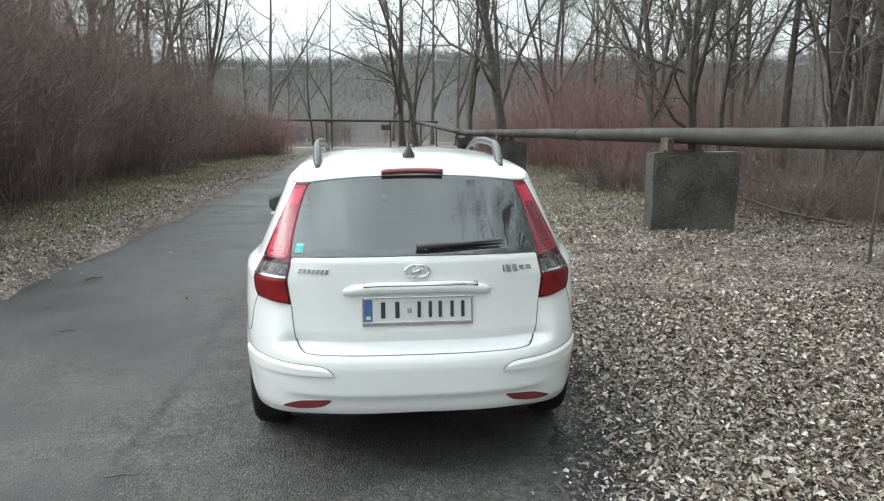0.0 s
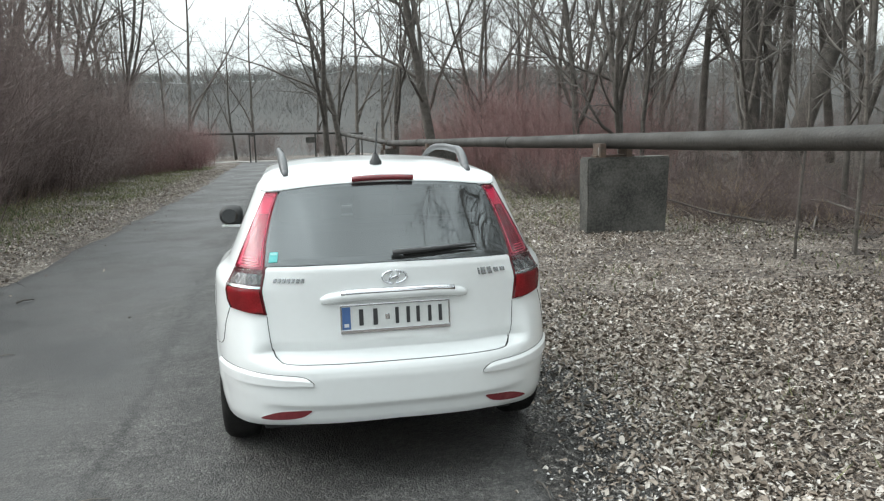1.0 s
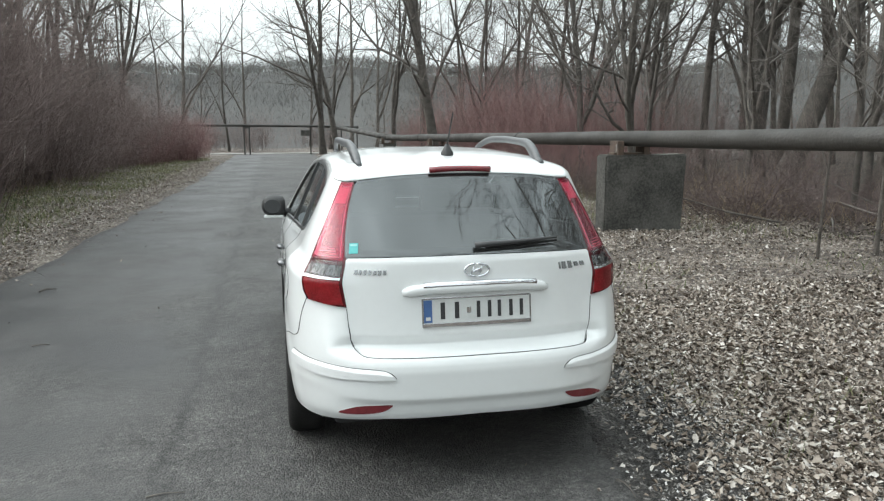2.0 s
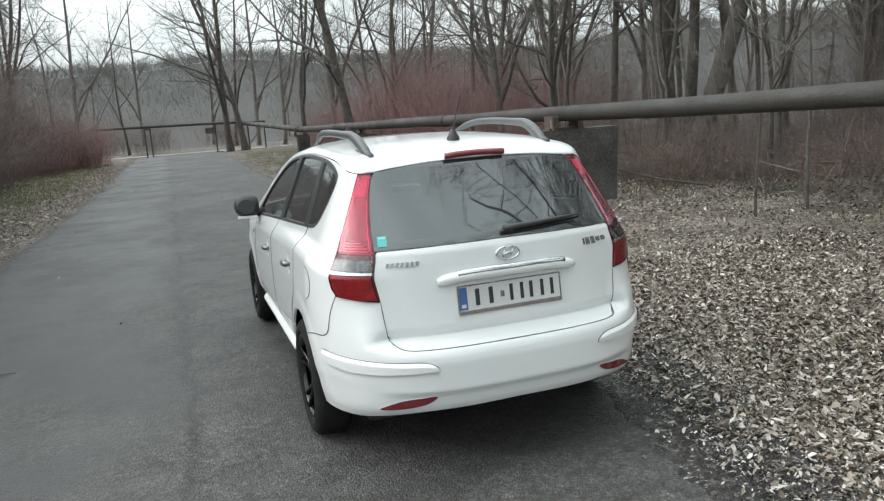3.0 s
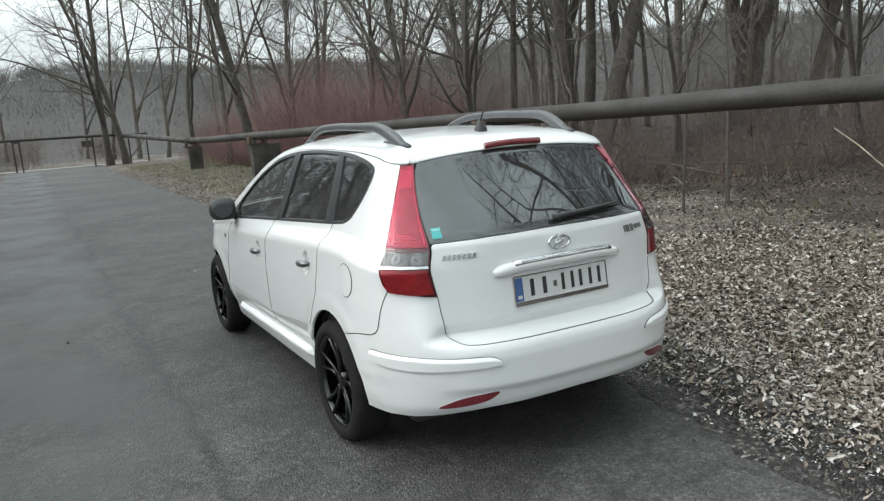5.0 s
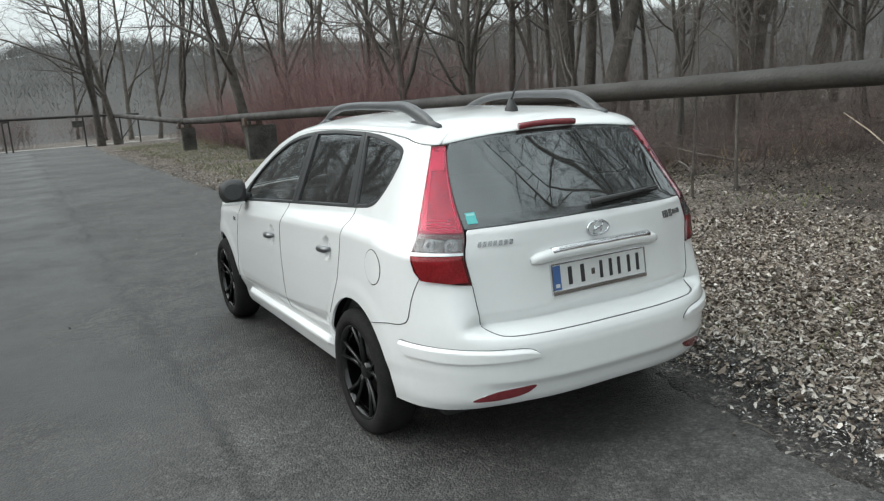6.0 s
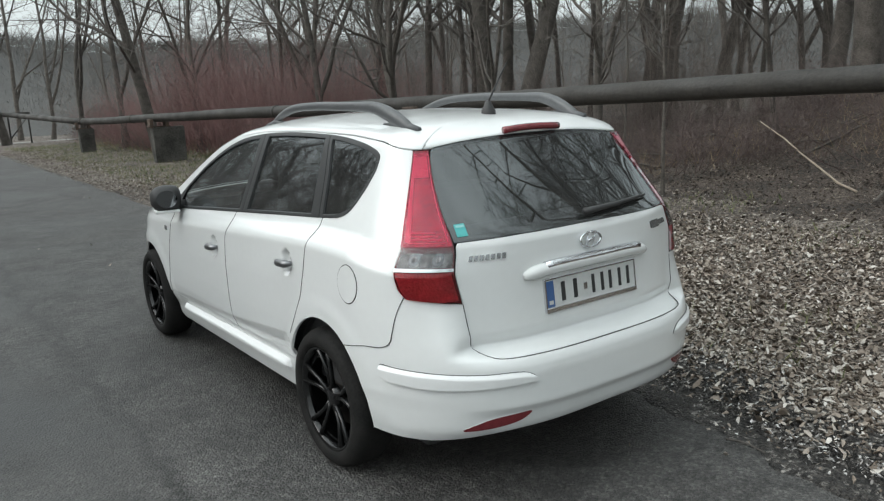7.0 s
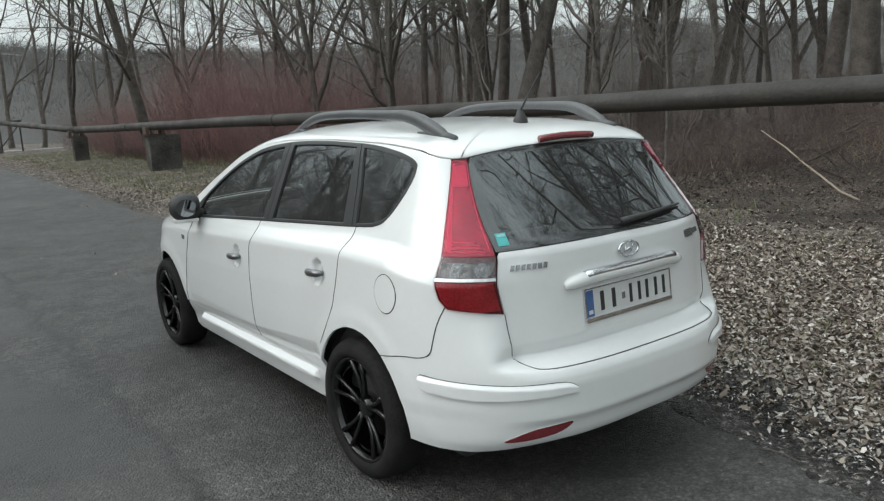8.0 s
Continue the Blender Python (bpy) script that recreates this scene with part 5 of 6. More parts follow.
def panel_geometry(poly, fn, du=0.045, dv=0.014, lift=0.0, flange=0.014):
    """Fills a closed outline on a surface with small faces, and turns its rim inwards to give the sheet depth."""
    poly = [(float(a), float(b)) for a, b in poly]
    if sum(p[0] * q[1] - q[0] * p[1] for p, q in zip(poly, poly[1:] + poly[:1])) < 0:
        poly = poly[::-1]
    us, vs = np.array([p[0] for p in poly]), np.array([p[1] for p in poly])
    u0, v0 = math.floor(us.min() / du) * du, math.floor(vs.min() / dv) * dv
    nu, nv = int((us.max() - u0) / du) + 1, int((vs.max() - v0) / dv) + 1
    cu, cv = np.meshgrid(u0 + np.arange(nu + 1) * du, v0 + np.arange(nv + 1) * dv, indexing="ij")
    ins = inside(poly, cu, cv)
    cut = np.zeros((nu + 1, nv + 1), bool)
    for p, q in zip(poly, poly[1:] + poly[:1]):
        n = int(max(abs(q[0] - p[0]) / du, abs(q[1] - p[1]) / dv) * 6) + 2
        t = np.linspace(0, 1, n)
        iu = np.clip(((p[0] + (q[0] - p[0]) * t - u0) / du).astype(int), 0, nu)
        iv = np.clip(((p[1] + (q[1] - p[1]) * t - v0) / dv).astype(int), 0, nv)
        for a in (-1, 0, 1):
            for b in (-1, 0, 1):
                cut[np.clip(iu + a, 0, nu), np.clip(iv + b, 0, nv)] = True
    index, pts, faces = {}, [], []

    def vid(p):
        k = (round(p[0], 5), round(p[1], 5))
        if k not in index:
            index[k] = len(pts)
            pts.append(p)
        return index[k]
    for i in range(nu):
        for j in range(nv):
            a, b, c, d = u0 + i * du, u0 + (i + 1) * du, v0 + j * dv, v0 + (j + 1) * dv
            if cut[i, j]:
                piece = clip_cell(poly, a, b, c, d)
            elif ins[i, j]:
                piece = [(a, c), (b, c), (b, d), (a, d)]
            else:
                continue
            f = []
            for p in piece:
                k = vid(p)
                if not f or f[-1] != k:
                    f.append(k)
            if len(f) > 2 and f[0] == f[-1]:
                f.pop()
            if len(set(f)) == len(f) and len(f) > 2:
                faces.append(tuple(f))
    P = np.array(pts)
    e = 0.003
    X = fn(P[:, 0], P[:, 1])
    du_ = fn(P[:, 0] + e, P[:, 1]) - fn(P[:, 0] - e, P[:, 1])
    dv_ = fn(P[:, 0], P[:, 1] + e) - fn(P[:, 0], P[:, 1] - e)
    N = np.cross(dv_, du_)
    N /= np.linalg.norm(N, axis=1)[:, None] + 1e-12
    return X + N * lift, N, faces


def panel(name, poly, fn, mat, parent, both=True, du=0.045, dv=0.014, lift=0.0, flange=0.014, label="", side=1, thick=None):
    """A body panel (and its mirror image in the same mesh where it runs across the middle)."""
    X, N, faces = panel_geometry(poly, fn, du, dv, lift, flange)
    bm = bmesh.new()
    lay = bm.verts.layers.float_vector.new("facing")
    for sgn in ((1, -1) if both else (side,)):
        vs = [bm.verts.new((x[0] * sgn, x[1], x[2])) for x in X]
        ns = [Vector((n[0] * sgn, n[1], n[2])) for n in N]
        for v, nrm in zip(vs, ns):
            v[lay] = nrm
        made = []
        for f in faces:
            ring = [vs[k] for k in (f[::-1] if sgn > 0 else f)]
            try:
                made.append(bm.faces.new(ring))
            except ValueError:
                pass
        edge_of = {}
        for f in made:
            for lp in f.loops:
                edge_of.setdefault(lp.edge, []).append(lp)
        low = {}
        idx = {v: i for i, v in enumerate(vs)}
        for ed, lps in edge_of.items():
            if len(lps) == 1 and flange:
                a, b = lps[0].vert, lps[0].link_loop_next.vert
                if both and abs(a.co.x) < 0.002 and abs(b.co.x) < 0.002:
                    continue
                for v in (a, b):
                    if v not in low:
                        low[v] = bm.verts.new(v.co - ns[idx[v]] * flange)
                        low[v][lay] = ns[idx[v]]
                try:
                    bm.faces.new((b, a, low[a], low[b]))
                except ValueError:
                    pass
    if both:
        bmesh.ops.remove_doubles(bm, verts=[v for v in bm.verts if abs(v.co.x) < 0.0005], dist=0.0004)
    ob = part(name, bm, mat, parent, label)
    ob.data.shade_smooth()
    att = ob.data.attributes["facing"]
    nn = np.empty(len(ob.data.vertices) * 3, np.float32)
    att.data.foreach_get("vector", nn)
    ob.data.attributes.remove(att)
    ob.data.normals_split_custom_set_from_vertices(nn.reshape(-1, 3).tolist())
    return ob


def ring_strip(name, outer, inner, fn, mat, parent, side=1, lift=0.0, depth=0.012, label=""):
    """A frame between two outlines of equal point count on a surface."""
    n = len(outer)
    o, i = np.array(outer, float), np.array(inner, float)
    mid = (o + i) / 2
    rows = [fn(o[:, 0], o[:, 1]), fn(mid[:, 0], mid[:, 1]), fn(i[:, 0], i[:, 1])]
    inw = np.array((1.0, 0, 0.1))
    rows = [rows[0] + inw * depth - inw * lift, rows[0] - inw * lift, rows[1] - inw * (lift + 0.001), rows[2] - inw * lift, rows[2] + inw * depth - inw * lift]
    v, f = [], []
    for r in rows:
        v += [(p[0] * side, p[1], p[2]) for p in r]
    for k in range(len(rows) - 1):
        for j in range(n):
            m = (j + 1) % n
            q4 = (k * n + j, k * n + m, (k + 1) * n + m, (k + 1) * n + j)
            f.append(q4 if side > 0 else q4[::-1])
    ob = mesh_object(name, v, f, mat, parent, label)
    ob.data.set_sharp_from_angle(angle=radians(35))
    return ob


car = empty("car", "white estate car with black wheels parked on the lane's edge", "car")

# outlines on the skin as (s, z)
G = 0.005
ARCH = 0.378
r_bottom = 0.285
bumper_top = [(S0, 0.626), (-0.26, 0.6265), (-0.20, 0.631), (-0.164, 0.648), (-0.145, 0.685), (-0.125, 0.836)]
bumper_side = spline([(0.118, 0.868), (0.160, 0.80), (0.19, 0.73), (0.215, 0.685), (0.27, 0.662), (0.38, 0.652), (0.535, 0.628)], 5)
ang = lambda hub, p: math.degrees(math.atan2(p[1] - 0.32, p[0] - hub))
arch_rear_bumper = arc(HUBS[0], ARCH, 125.8, 184.0, 12)
bumper_poly = [(S0, 0.34), *bumper_top, (-0.05, 0.843), *bumper_side, *arch_rear_bumper, (0.374, 0.300), (0.20, 0.292), (0.06, 0.293), (-0.1, 0.310), (-0.3, 0.332)]
panel("rear_bumper", bumper_poly, shell, M_paint, car, True, 0.035, 0.012, 0.0, 0.03)

gate_side = [(-0.262, 0.630), (-0.205, 0.635), (-0.169, 0.652), (-0.150, 0.685), (-0.129, 0.836), (-0.079, 1.055)]
tailgate = panel("tailgate", [(S0, 0.6305), *gate_side, (-0.088, 1.066), (-0.4, 1.073), (S0, 1.075)], shell, M_paint, car, True, 0.035, 0.010)
win_in = spline([(-0.072, 1.07), (-0.042, 1.18), (-0.028, 1.3), (-0.042, 1.385), (-0.09, 1.412), (-0.2, 1.422), (-0.4, 1.436), (S0, 1.441)], 4)
panel("rear_window", [(S0, 1.079), (-0.4, 1.077), *win_in], shell, M_glass_rear, tailgate, True, 0.06, 0.03, 0.0, 0.004, "dark tinted rear window glass")

lamp_in = [(-0.122, 0.840), (-0.067, 1.06), (-0.036, 1.18), (-0.022, 1.30), (-0.030, 1.39)]
lamp_out = [(0.113, 1.415), (0.135, 1.33), (0.157, 1.22), (0.173, 1.12), (0.180, 1.045), (0.170, 0.965), (0.145, 0.90), (0.114, 0.866)]


def lamp_edge(z, line):
    a = sorted(line, key=lambda p: p[1])
    return float(np.interp(z, [p[1] for p in a], [p[0] for p in a]))


def lamp_poly(z0, z1, gap=0.0, a=0.0, b=1.0, n=14):
    zz = np.linspace(z0, z1, n)
    left, right = [], []
    for z in zz:
        i, o = lamp_edge(z, lamp_in), lamp_edge(z, lamp_out)
        if z < 0.866:
            o = i + (0.114 - i) * max((z - 0.842) / 0.024, 0.05)
        left.append((i + (o - i) * a + gap, z))
        right.append((i + (o - i) * b - gap, z))
    return left + right[::-1]


for side in (1, -1):
    lamp = panel("tail_lamp", lamp_poly(0.843, 1.402), shell, M_lens_frame, car, False, 0.03, 0.02, 0.001, 0.03, "tall red and clear tail lamp", side)
    panel("lamp_reflector", lamp_poly(1.056, 1.394, 0.007), shell, M_lamp_bowl, lamp, False, 0.012, 0.010, 0.003, 0.003, "faceted silver reflector behind the red lens", side)
    for k in range(4):
        z0 = 1.066 + 0.0115 * k
        panel("reflector_rib", lamp_poly(z0, z0 + 0.004, 0.0, 0.14 + 0.05 * k, 0.86, 3), shell, M_lamp_bright, lamp, False, 0.02, 0.003, 0.006, 0.004, "", side)
    panel("brake_reflector", lamp_poly(1.30, 1.378, 0.0, 0.16, 0.84, 6), shell, M_lamp_bright, lamp, False, 0.02, 0.014, 0.006, 0.004, "bright reflector of the brake lamp", side)
    for e0, e1 in ((0.07, 0.10), (0.80, 0.92)):
        panel("reflector_rib", lamp_poly(1.07, 1.385, 0.0, e0, e1), shell, M_lamp_bright, lamp, False, 0.02, 0.02, 0.006, 0.004, "", side)
    panel("upper_lens", lamp_poly(1.054, 1.397, 0.004), shell, M_lens, lamp, False, 0.02, 0.014, 0.010, 0.009, "glossy clear red lens", side)
    panel("reversing_reflector", lamp_poly(0.980, 1.048, 0.008), shell, M_bulb, lamp, False, 0.01, 0.007, 0.003, 0.003, "silver reflector behind the clear lens", side)
    panel("lamp_brow", lamp_poly(1.033, 1.050, 0.006, 0.0, 1.0, 4), shell, M_lens_frame, lamp, False, 0.02, 0.007, 0.007, 0.005, "dark upper edge of the clear lens", side)
    for fr in (0.27, 0.68):
        i_, o_ = lamp_edge(1.013, lamp_in), lamp_edge(1.013, lamp_out)
        cs = i_ + (o_ - i_) * fr
        for rad_, lift_, mat_, nm in ((0.024, 0.005, M_dark_chrome, "bulb_bowl"), (0.011, 0.008, M_bulb, "bulb")):
            disc = [(cs + rad_ * math.cos(a), 1.010 + rad_ * math.sin(a)) for a in np.linspace(0, 2 * math.pi, 20, endpoint=False)]
            panel(nm, disc, shell, mat_, lamp, False, 0.012, 0.012, lift_, 0.004, "", side)
    panel("reversing_lens", lamp_poly(0.979, 1.050, 0.004), shell, M_lens_clear, lamp, False, 0.02, 0.014, 0.011, 0.009, "clear lens", side)
    panel("lens_strip", lamp_poly(0.966, 0.977, 0.004), shell, M_chrome, lamp, False, 0.02, 0.005, 0.013, 0.010, "chrome strip", side)
    panel("lower_reflector", lamp_poly(0.852, 0.962, 0.010), shell, M_lamp_bowl_dark, lamp, False, 0.012, 0.010, 0.003, 0.003, "reflector behind the lower red lens", side)
    panel("lower_lens", lamp_poly(0.848, 0.964, 0.005), shell, M_lens_dark, lamp, False, 0.02, 0.014, 0.010, 0.009, "darker red lens", side)

# side: window line, doors, quarter panel, wing, sill
belt = [(2.93, 0.985), (2.66, 0.997), (1.83, 1.052), (0.88, 1.112), (0.73, 1.125)]
dlo_rear = spline([(0.73, 1.125), (0.655, 1.15), (0.59, 1.215), (0.535, 1.30), (0.515, 1.365), (0.55, 1.40), (0.68, 1.43), (0.86, 1.452)], 4)
dlo_top = spline([(0.86, 1.452), (1.04, 1.462), (1.44, 1.468), (1.83, 1.452), (2.13, 1.408), (2.43, 1.30), (2.66, 1.17), (2.93, 0.985)], 5)
c_shut = [(0.862, 1.113), (0.866, 1.06), (0.877, 1.0), (0.912, 0.86), (0.955, 0.75), (1.025, 0.64), (1.085, 0.56)]
b_shut = [(1.83, 1.052), (1.845, 0.98), (1.878, 0.90), (1.885, 0.75), (1.882, 0.55), (1.872, 0.41)]
f_shut = [(2.79, 0.990), (2.83, 0.95), (2.875, 0.88), (2.935, 0.70), (2.985, 0.55), (3.005, 0.41)]
tops = np.arange(-0.052, 3.0, 0.08)
top_line = [(float(s), float(shell_top(s)) - 0.001) for s in tops]
quarter_in = spline([(0.121, 0.871), (0.1635, 0.80), (0.1935, 0.732), (0.218, 0.688), (0.272, 0.6655), (0.38, 0.6555), (0.534, 0.6315)], 5)


def shift(line, ds):
    return [(s + ds, z) for s, z in line]


def skirt_skin(s, z):
    """The sill's skin drawn out into a lip with a sloping top face."""
    p = shell(s, z)
    top = np.interp(s, [1.2, 2.8], [0.388, 0.362])
    p[..., 0] -= 0.034 * np.clip((top - z) / 0.022, 0, 1)
    return p


a_c = ang(HUBS[0], c_shut[-1])
rear_arch_q = arc(HUBS[0], ARCH, 125.0, a_c + 0.6, 24)
quarter = [*quarter_in, *rear_arch_q, *shift(c_shut[::-1], -G / 2), *dlo_rear, *dlo_top[1:], *[p for p in top_line[::-1]], (-0.054, 1.4055), (0.120, 1.4055), *[(s + 0.004, z) for s, z in lamp_out[1:]]]
for side in (1, -1):
    panel("quarter_panel", quarter, shell, M_paint, car, False, 0.03, 0.0105, 0.0, 0.014, "", side)
    rear_door = [*shift(c_shut, G / 2), *arc(HUBS[0], ARCH, a_c - 0.6, 14.0, 8), (1.125, 0.41), (1.869, 0.41), *shift(b_shut[::-1], -G / 2), (0.95, 1.107)]
    door2 = panel("rear_door", rear_door, shell, M_paint, car, False, 0.02, 0.0095, 0.0, 0.014, "", side)
    front_door = [*shift(b_shut, G / 2), (3.0, 0.41), *shift(f_shut[::-1], -G / 2), (2.66, 0.997)]
    door1 = panel("front_door", front_door, shell, M_paint, car, False, 0.022, 0.0095, 0.0, 0.014, "", side)
    hood_line = [(float(s), float(shell_top(s)) - 0.004) for s in np.arange(2.98, S1, 0.06)] + [(S1, float(shell_top(S1)) - 0.004)]
    wing = [*shift(f_shut, G / 2), *arc(HUBS[1], ARCH, 166.0, -8.0, 40), (3.775, 0.24), (4.2, 0.24), (S1, 0.24), *hood_line[::-1], (2.93, 0.99)]
    panel("front_wing", wing, shell, M_paint, car, False, 0.05, 0.02, 0.0, 0.014, "", side)
    sill = [(1.128, 0.404), (1.125, 0.27), (1.16, 0.245), (2.98, 0.225), (3.018, 0.25), (3.008, 0.404)]
    panel("sill", sill, shell, M_paint, car, False, 0.06, 0.012, 0.004, 0.03, "", side)
    skirt = [(1.205, 0.388), (1.215, 0.352), (2.77, 0.328), (2.80, 0.362)]
    panel("skirt_strip", skirt, skirt_skin, M_trimpaint, car, False, 0.08, 0.006, 0.004, 0.04, "bright raised edge of the side skirt", side)

    # dark joints round the doors and the bumper's edge
    for owner, line in ((door2, c_shut), (door1, b_shut), (door1, f_shut), (car, quarter_in)):
        jl = np.array(spline(line, 4))
        v, f = tube(shell(jl[:, 0], jl[:, 1]) * (side, 1, 1), 0.0019, 6, False)
        mesh_object("panel_joint", v, f, M_gasket, owner, "dark joint between body panels")

    # windows: one frame and one pane each
    def four(a, b, c, d, n=14):
        """An outline of four sides, each a line of points, every side with the same count."""
        out = []
        for line in (a, b, c, d):
            p = np.array(line, float)
            t = np.concatenate([[0], np.cumsum(np.linalg.norm(np.diff(p, axis=0), axis=1))])
            u = np.linspace(0, t[-1], n, endpoint=False)
            out += [(float(np.interp(k, t, p[:, 0])), float(np.interp(k, t, p[:, 1]))) for k in u]
        return out
    belt_z = lambda s: float(np.interp(s, [p[0] for p in belt[::-1]], [p[1] for p in belt[::-1]]))
    top_s, top_z = [p[0] for p in dlo_top], [p[1] for p in dlo_top]
    top_at = lambda s: float(np.interp(s, top_s, top_z))
    tl = lambda a, b, drop=0.0, n=12: [(float(s), top_at(s) - drop) for s in np.linspace(a, b, n)]
    bl = lambda a, b, rise=0.0, n=8: [(float(s), belt_z(s) + rise) for s in np.linspace(a, b, n)]
    # front door window
    ring_o = four(bl(1.756, 2.93), [(2.93, 0.986), (2.92, 0.992)], tl(2.92, 1.756), [(1.756, top_at(1.756)), (1.756, belt_z(1.756))])
    ring_i = four(bl(1.80, 2.78, 0.014), [(2.78, 1.004), (2.72, 1.10)], tl(2.68, 1.805, 0.021), [(1.805, top_at(1.805) - 0.021), (1.80, belt_z(1.80) + 0.014)])
    ring_strip("window_frame", ring_o, ring_i, shell, M_gasket, door1, side, 0.002, 0.015, "dark grey window surround")
    panel("window", ring_i, shell, M_glass_front, door1, False, 0.12, 0.05, -0.008, 0.004, "lightly tinted side window glass", side)
    # rear door window
    ring_o = four(bl(0.90, 1.752), [(1.752, belt_z(1.752)), (1.752, top_at(1.752))], tl(1.752, 1.03), [(1.03, top_at(1.03)), (0.955, 1.28), (0.90, belt_z(0.90))])
    ring_i = four(bl(0.978, 1.70, 0.014), [(1.70, belt_z(1.70) + 0.014), (1.705, top_at(1.705) - 0.018)], tl(1.705, 1.062, 0.017), [(1.062, top_at(1.062) - 0.017), (1.022, 1.28), (0.978, belt_z(0.978) + 0.014)])
    ring_strip("window_frame", ring_o, ring_i, shell, M_gasket, door2, side, 0.002, 0.015, "dark grey window surround")
    panel("window", ring_i, shell, M_glass_side, door2, False, 0.12, 0.05, -0.008, 0.004, "dark tinted side window glass", side)
    # rear quarter window
    back_o, back_i = dlo_rear, [(s + 0.017 * (1 if z < 1.35 else 0.9), z + (0.014 if z < 1.16 else 0) - (0.017 if z > 1.38 else 0)) for s, z in dlo_rear]
    k = len(dlo_rear) * 5 // 7
    ring_o = four(back_o[:k + 1], back_o[k:] + tl(0.9, 1.024, 0, 4), [(1.024, top_at(1.024)), (0.95, 1.28), (0.895, belt_z(0.895))], [(0.895, belt_z(0.895)), (0.73, 1.125)])
    ring_i = four(back_i[:k + 1], back_i[k:] + tl(0.92, 0.992, 0.017, 3), [(0.992, top_at(0.992) - 0.017), (0.922, 1.28), (0.87, belt_z(0.87) + 0.014)], [(0.87, belt_z(0.87) + 0.014), back_i[0]])
    qf = ring_strip("quarter_window_frame", ring_o, ring_i, shell, M_gasket, car, side, 0.002, 0.015, "dark grey window surround")
    panel("quarter_window", ring_i, shell, M_glass_side, qf, False, 0.12, 0.05, -0.006, 0.004, "dark tinted rear side window glass", side)

    # door handles in shallow dishes
    for door, hs, hz in ((door2, 1.085, 0.896), (door1, 2.065, 0.841)):
        p = shell(np.linspace(hs - 0.068, hs + 0.068, 9), np.full(9, hz) + np.linspace(0.004, -0.004, 9))
        p[:, 0] = np.linspace(p[0, 0], p[-1, 0], 9)
        off = np.array([0.004, 0.02, 0.026, 0.028, 0.028, 0.028, 0.026, 0.02, 0.004])
        v, f = tube(p * (side, 1, 1) - np.stack([off * side, 0 * off, 0 * off], -1), [0.011, 0.016, 0.018, 0.018, 0.018, 0.018, 0.018, 0.016, 0.011], 10)
        mesh_object("door_handle", v, f, M_dark_chrome, door, "dark chrome pull handle")
    # side repeater and mirror
    p = shell(np.array([2.98]), np.array([0.845]))[0]
    part("side_repeater", box_bm(p[0] * side - 0.006, p[0] * side + 0.006, 2.955, 3.0, 0.83, 0.86, 0.004), M_chrome, car, "small chrome side repeater")
    mr = lathe("mirror_housing", [(-0.075, 0.001), (-0.07, 0.03), (-0.05, 0.052), (-0.02, 0.064), (0.02, 0.068), (0.06, 0.066), (0.09, 0.058), (0.105, 0.04), (0.108, 0.001)], (0, 0, 0), M_black, car, 28, "black door mirror housing")
    mr.matrix_basis = pose(-0.945 * side, 2.70, 1.068, 0, 0, -6 * side) @ Matrix.Diagonal((1 if side > 0 else -1, 0.9, 1.22, 1))
    mg = lathe("mirror_glass", [(0, 0.0005), (0, 0.046)], (0, 0, 0), M_mirror, mr, 24, "mirror glass")
    mg.matrix_basis = pose(0.015, -0.069, 0, -6, 0, 0) @ pose(0, 0, 0, 0, 0, 90) @ Matrix.Diagonal((1, 1.35, 0.95, 1))
    part("mirror_skirt", box_bm(-0.055, 0.09, -0.05, 0.05, -0.074, -0.058, 0.007), M_trimpaint, mr, "white lower edge of the mirror")
    arm = np.array([(-0.89, 2.71, 1.02), (-0.85, 2.73, 1.01), (-0.80, 2.74, 1.005)])
    v, f = tube(arm * (side, 1, 1), [0.028, 0.034, 0.04], 10)
    mesh_object("mirror_foot", v, f, M_black, mr).matrix_parent_inverse = mr.matrix_basis.inverted()

# fuel flap on the left flank
cap = [(0.481 + 0.088 * math.cos(a), 0.893 + 0.076 * math.sin(a)) for a in np.linspace(0, 2 * math.pi, 36, endpoint=False)]
panel("fuel_flap", cap, shell, M_paint, car, False, 0.03, 0.014, 0.0035, 0.006, "round fuel flap")
cap_o = [(0.481 + 0.091 * math.cos(a), 0.893 + 0.079 * math.sin(a)) for a in np.linspace(0, 2 * math.pi, 36, endpoint=False)]
co = np.array(cap_o + cap_o[:1])
v, f = tube(shell(co[:, 0], co[:, 1]) - (0.0006, 0, 0), 0.0019, 6, False)
mesh_object("fuel_flap_gap", v, f, M_black, car, "dark gap round the fuel flap")

# roof, tail spoiler, windscreen, bonnet
rl = lambda a, b, r, n: [(float(s), r) for s in np.linspace(a, b, n)]
panel("roof", [*rl(S0, 0.0, 0.425, 8), (0.02, 0.2), (0.03, 0.002), *rl(0.05, 2.1, 0.002, 10), (2.1, 1.0), (S0, 1.0)], roof, M_paint, car, True, 0.04, 0.03)
spoiler = panel("spoiler", [*rl(S0, -0.05, 0.003, 6), (0.01, 0.003), (0.0, 0.2), (-0.02, 0.405), *rl(-0.02, S0, 0.405, 6)], roof, M_paint, tailgate, True, 0.03, 0.02, 0.003, 0.045, "white roof spoiler above the rear window")
panel("windscreen", [*rl(2.106, 3.05, 0.06, 8), *rl(3.05, 2.106, 1.0, 8)], roof, M_glass_front, car, True, 0.06, 0.06, -0.004, 0.004, "windscreen glass")
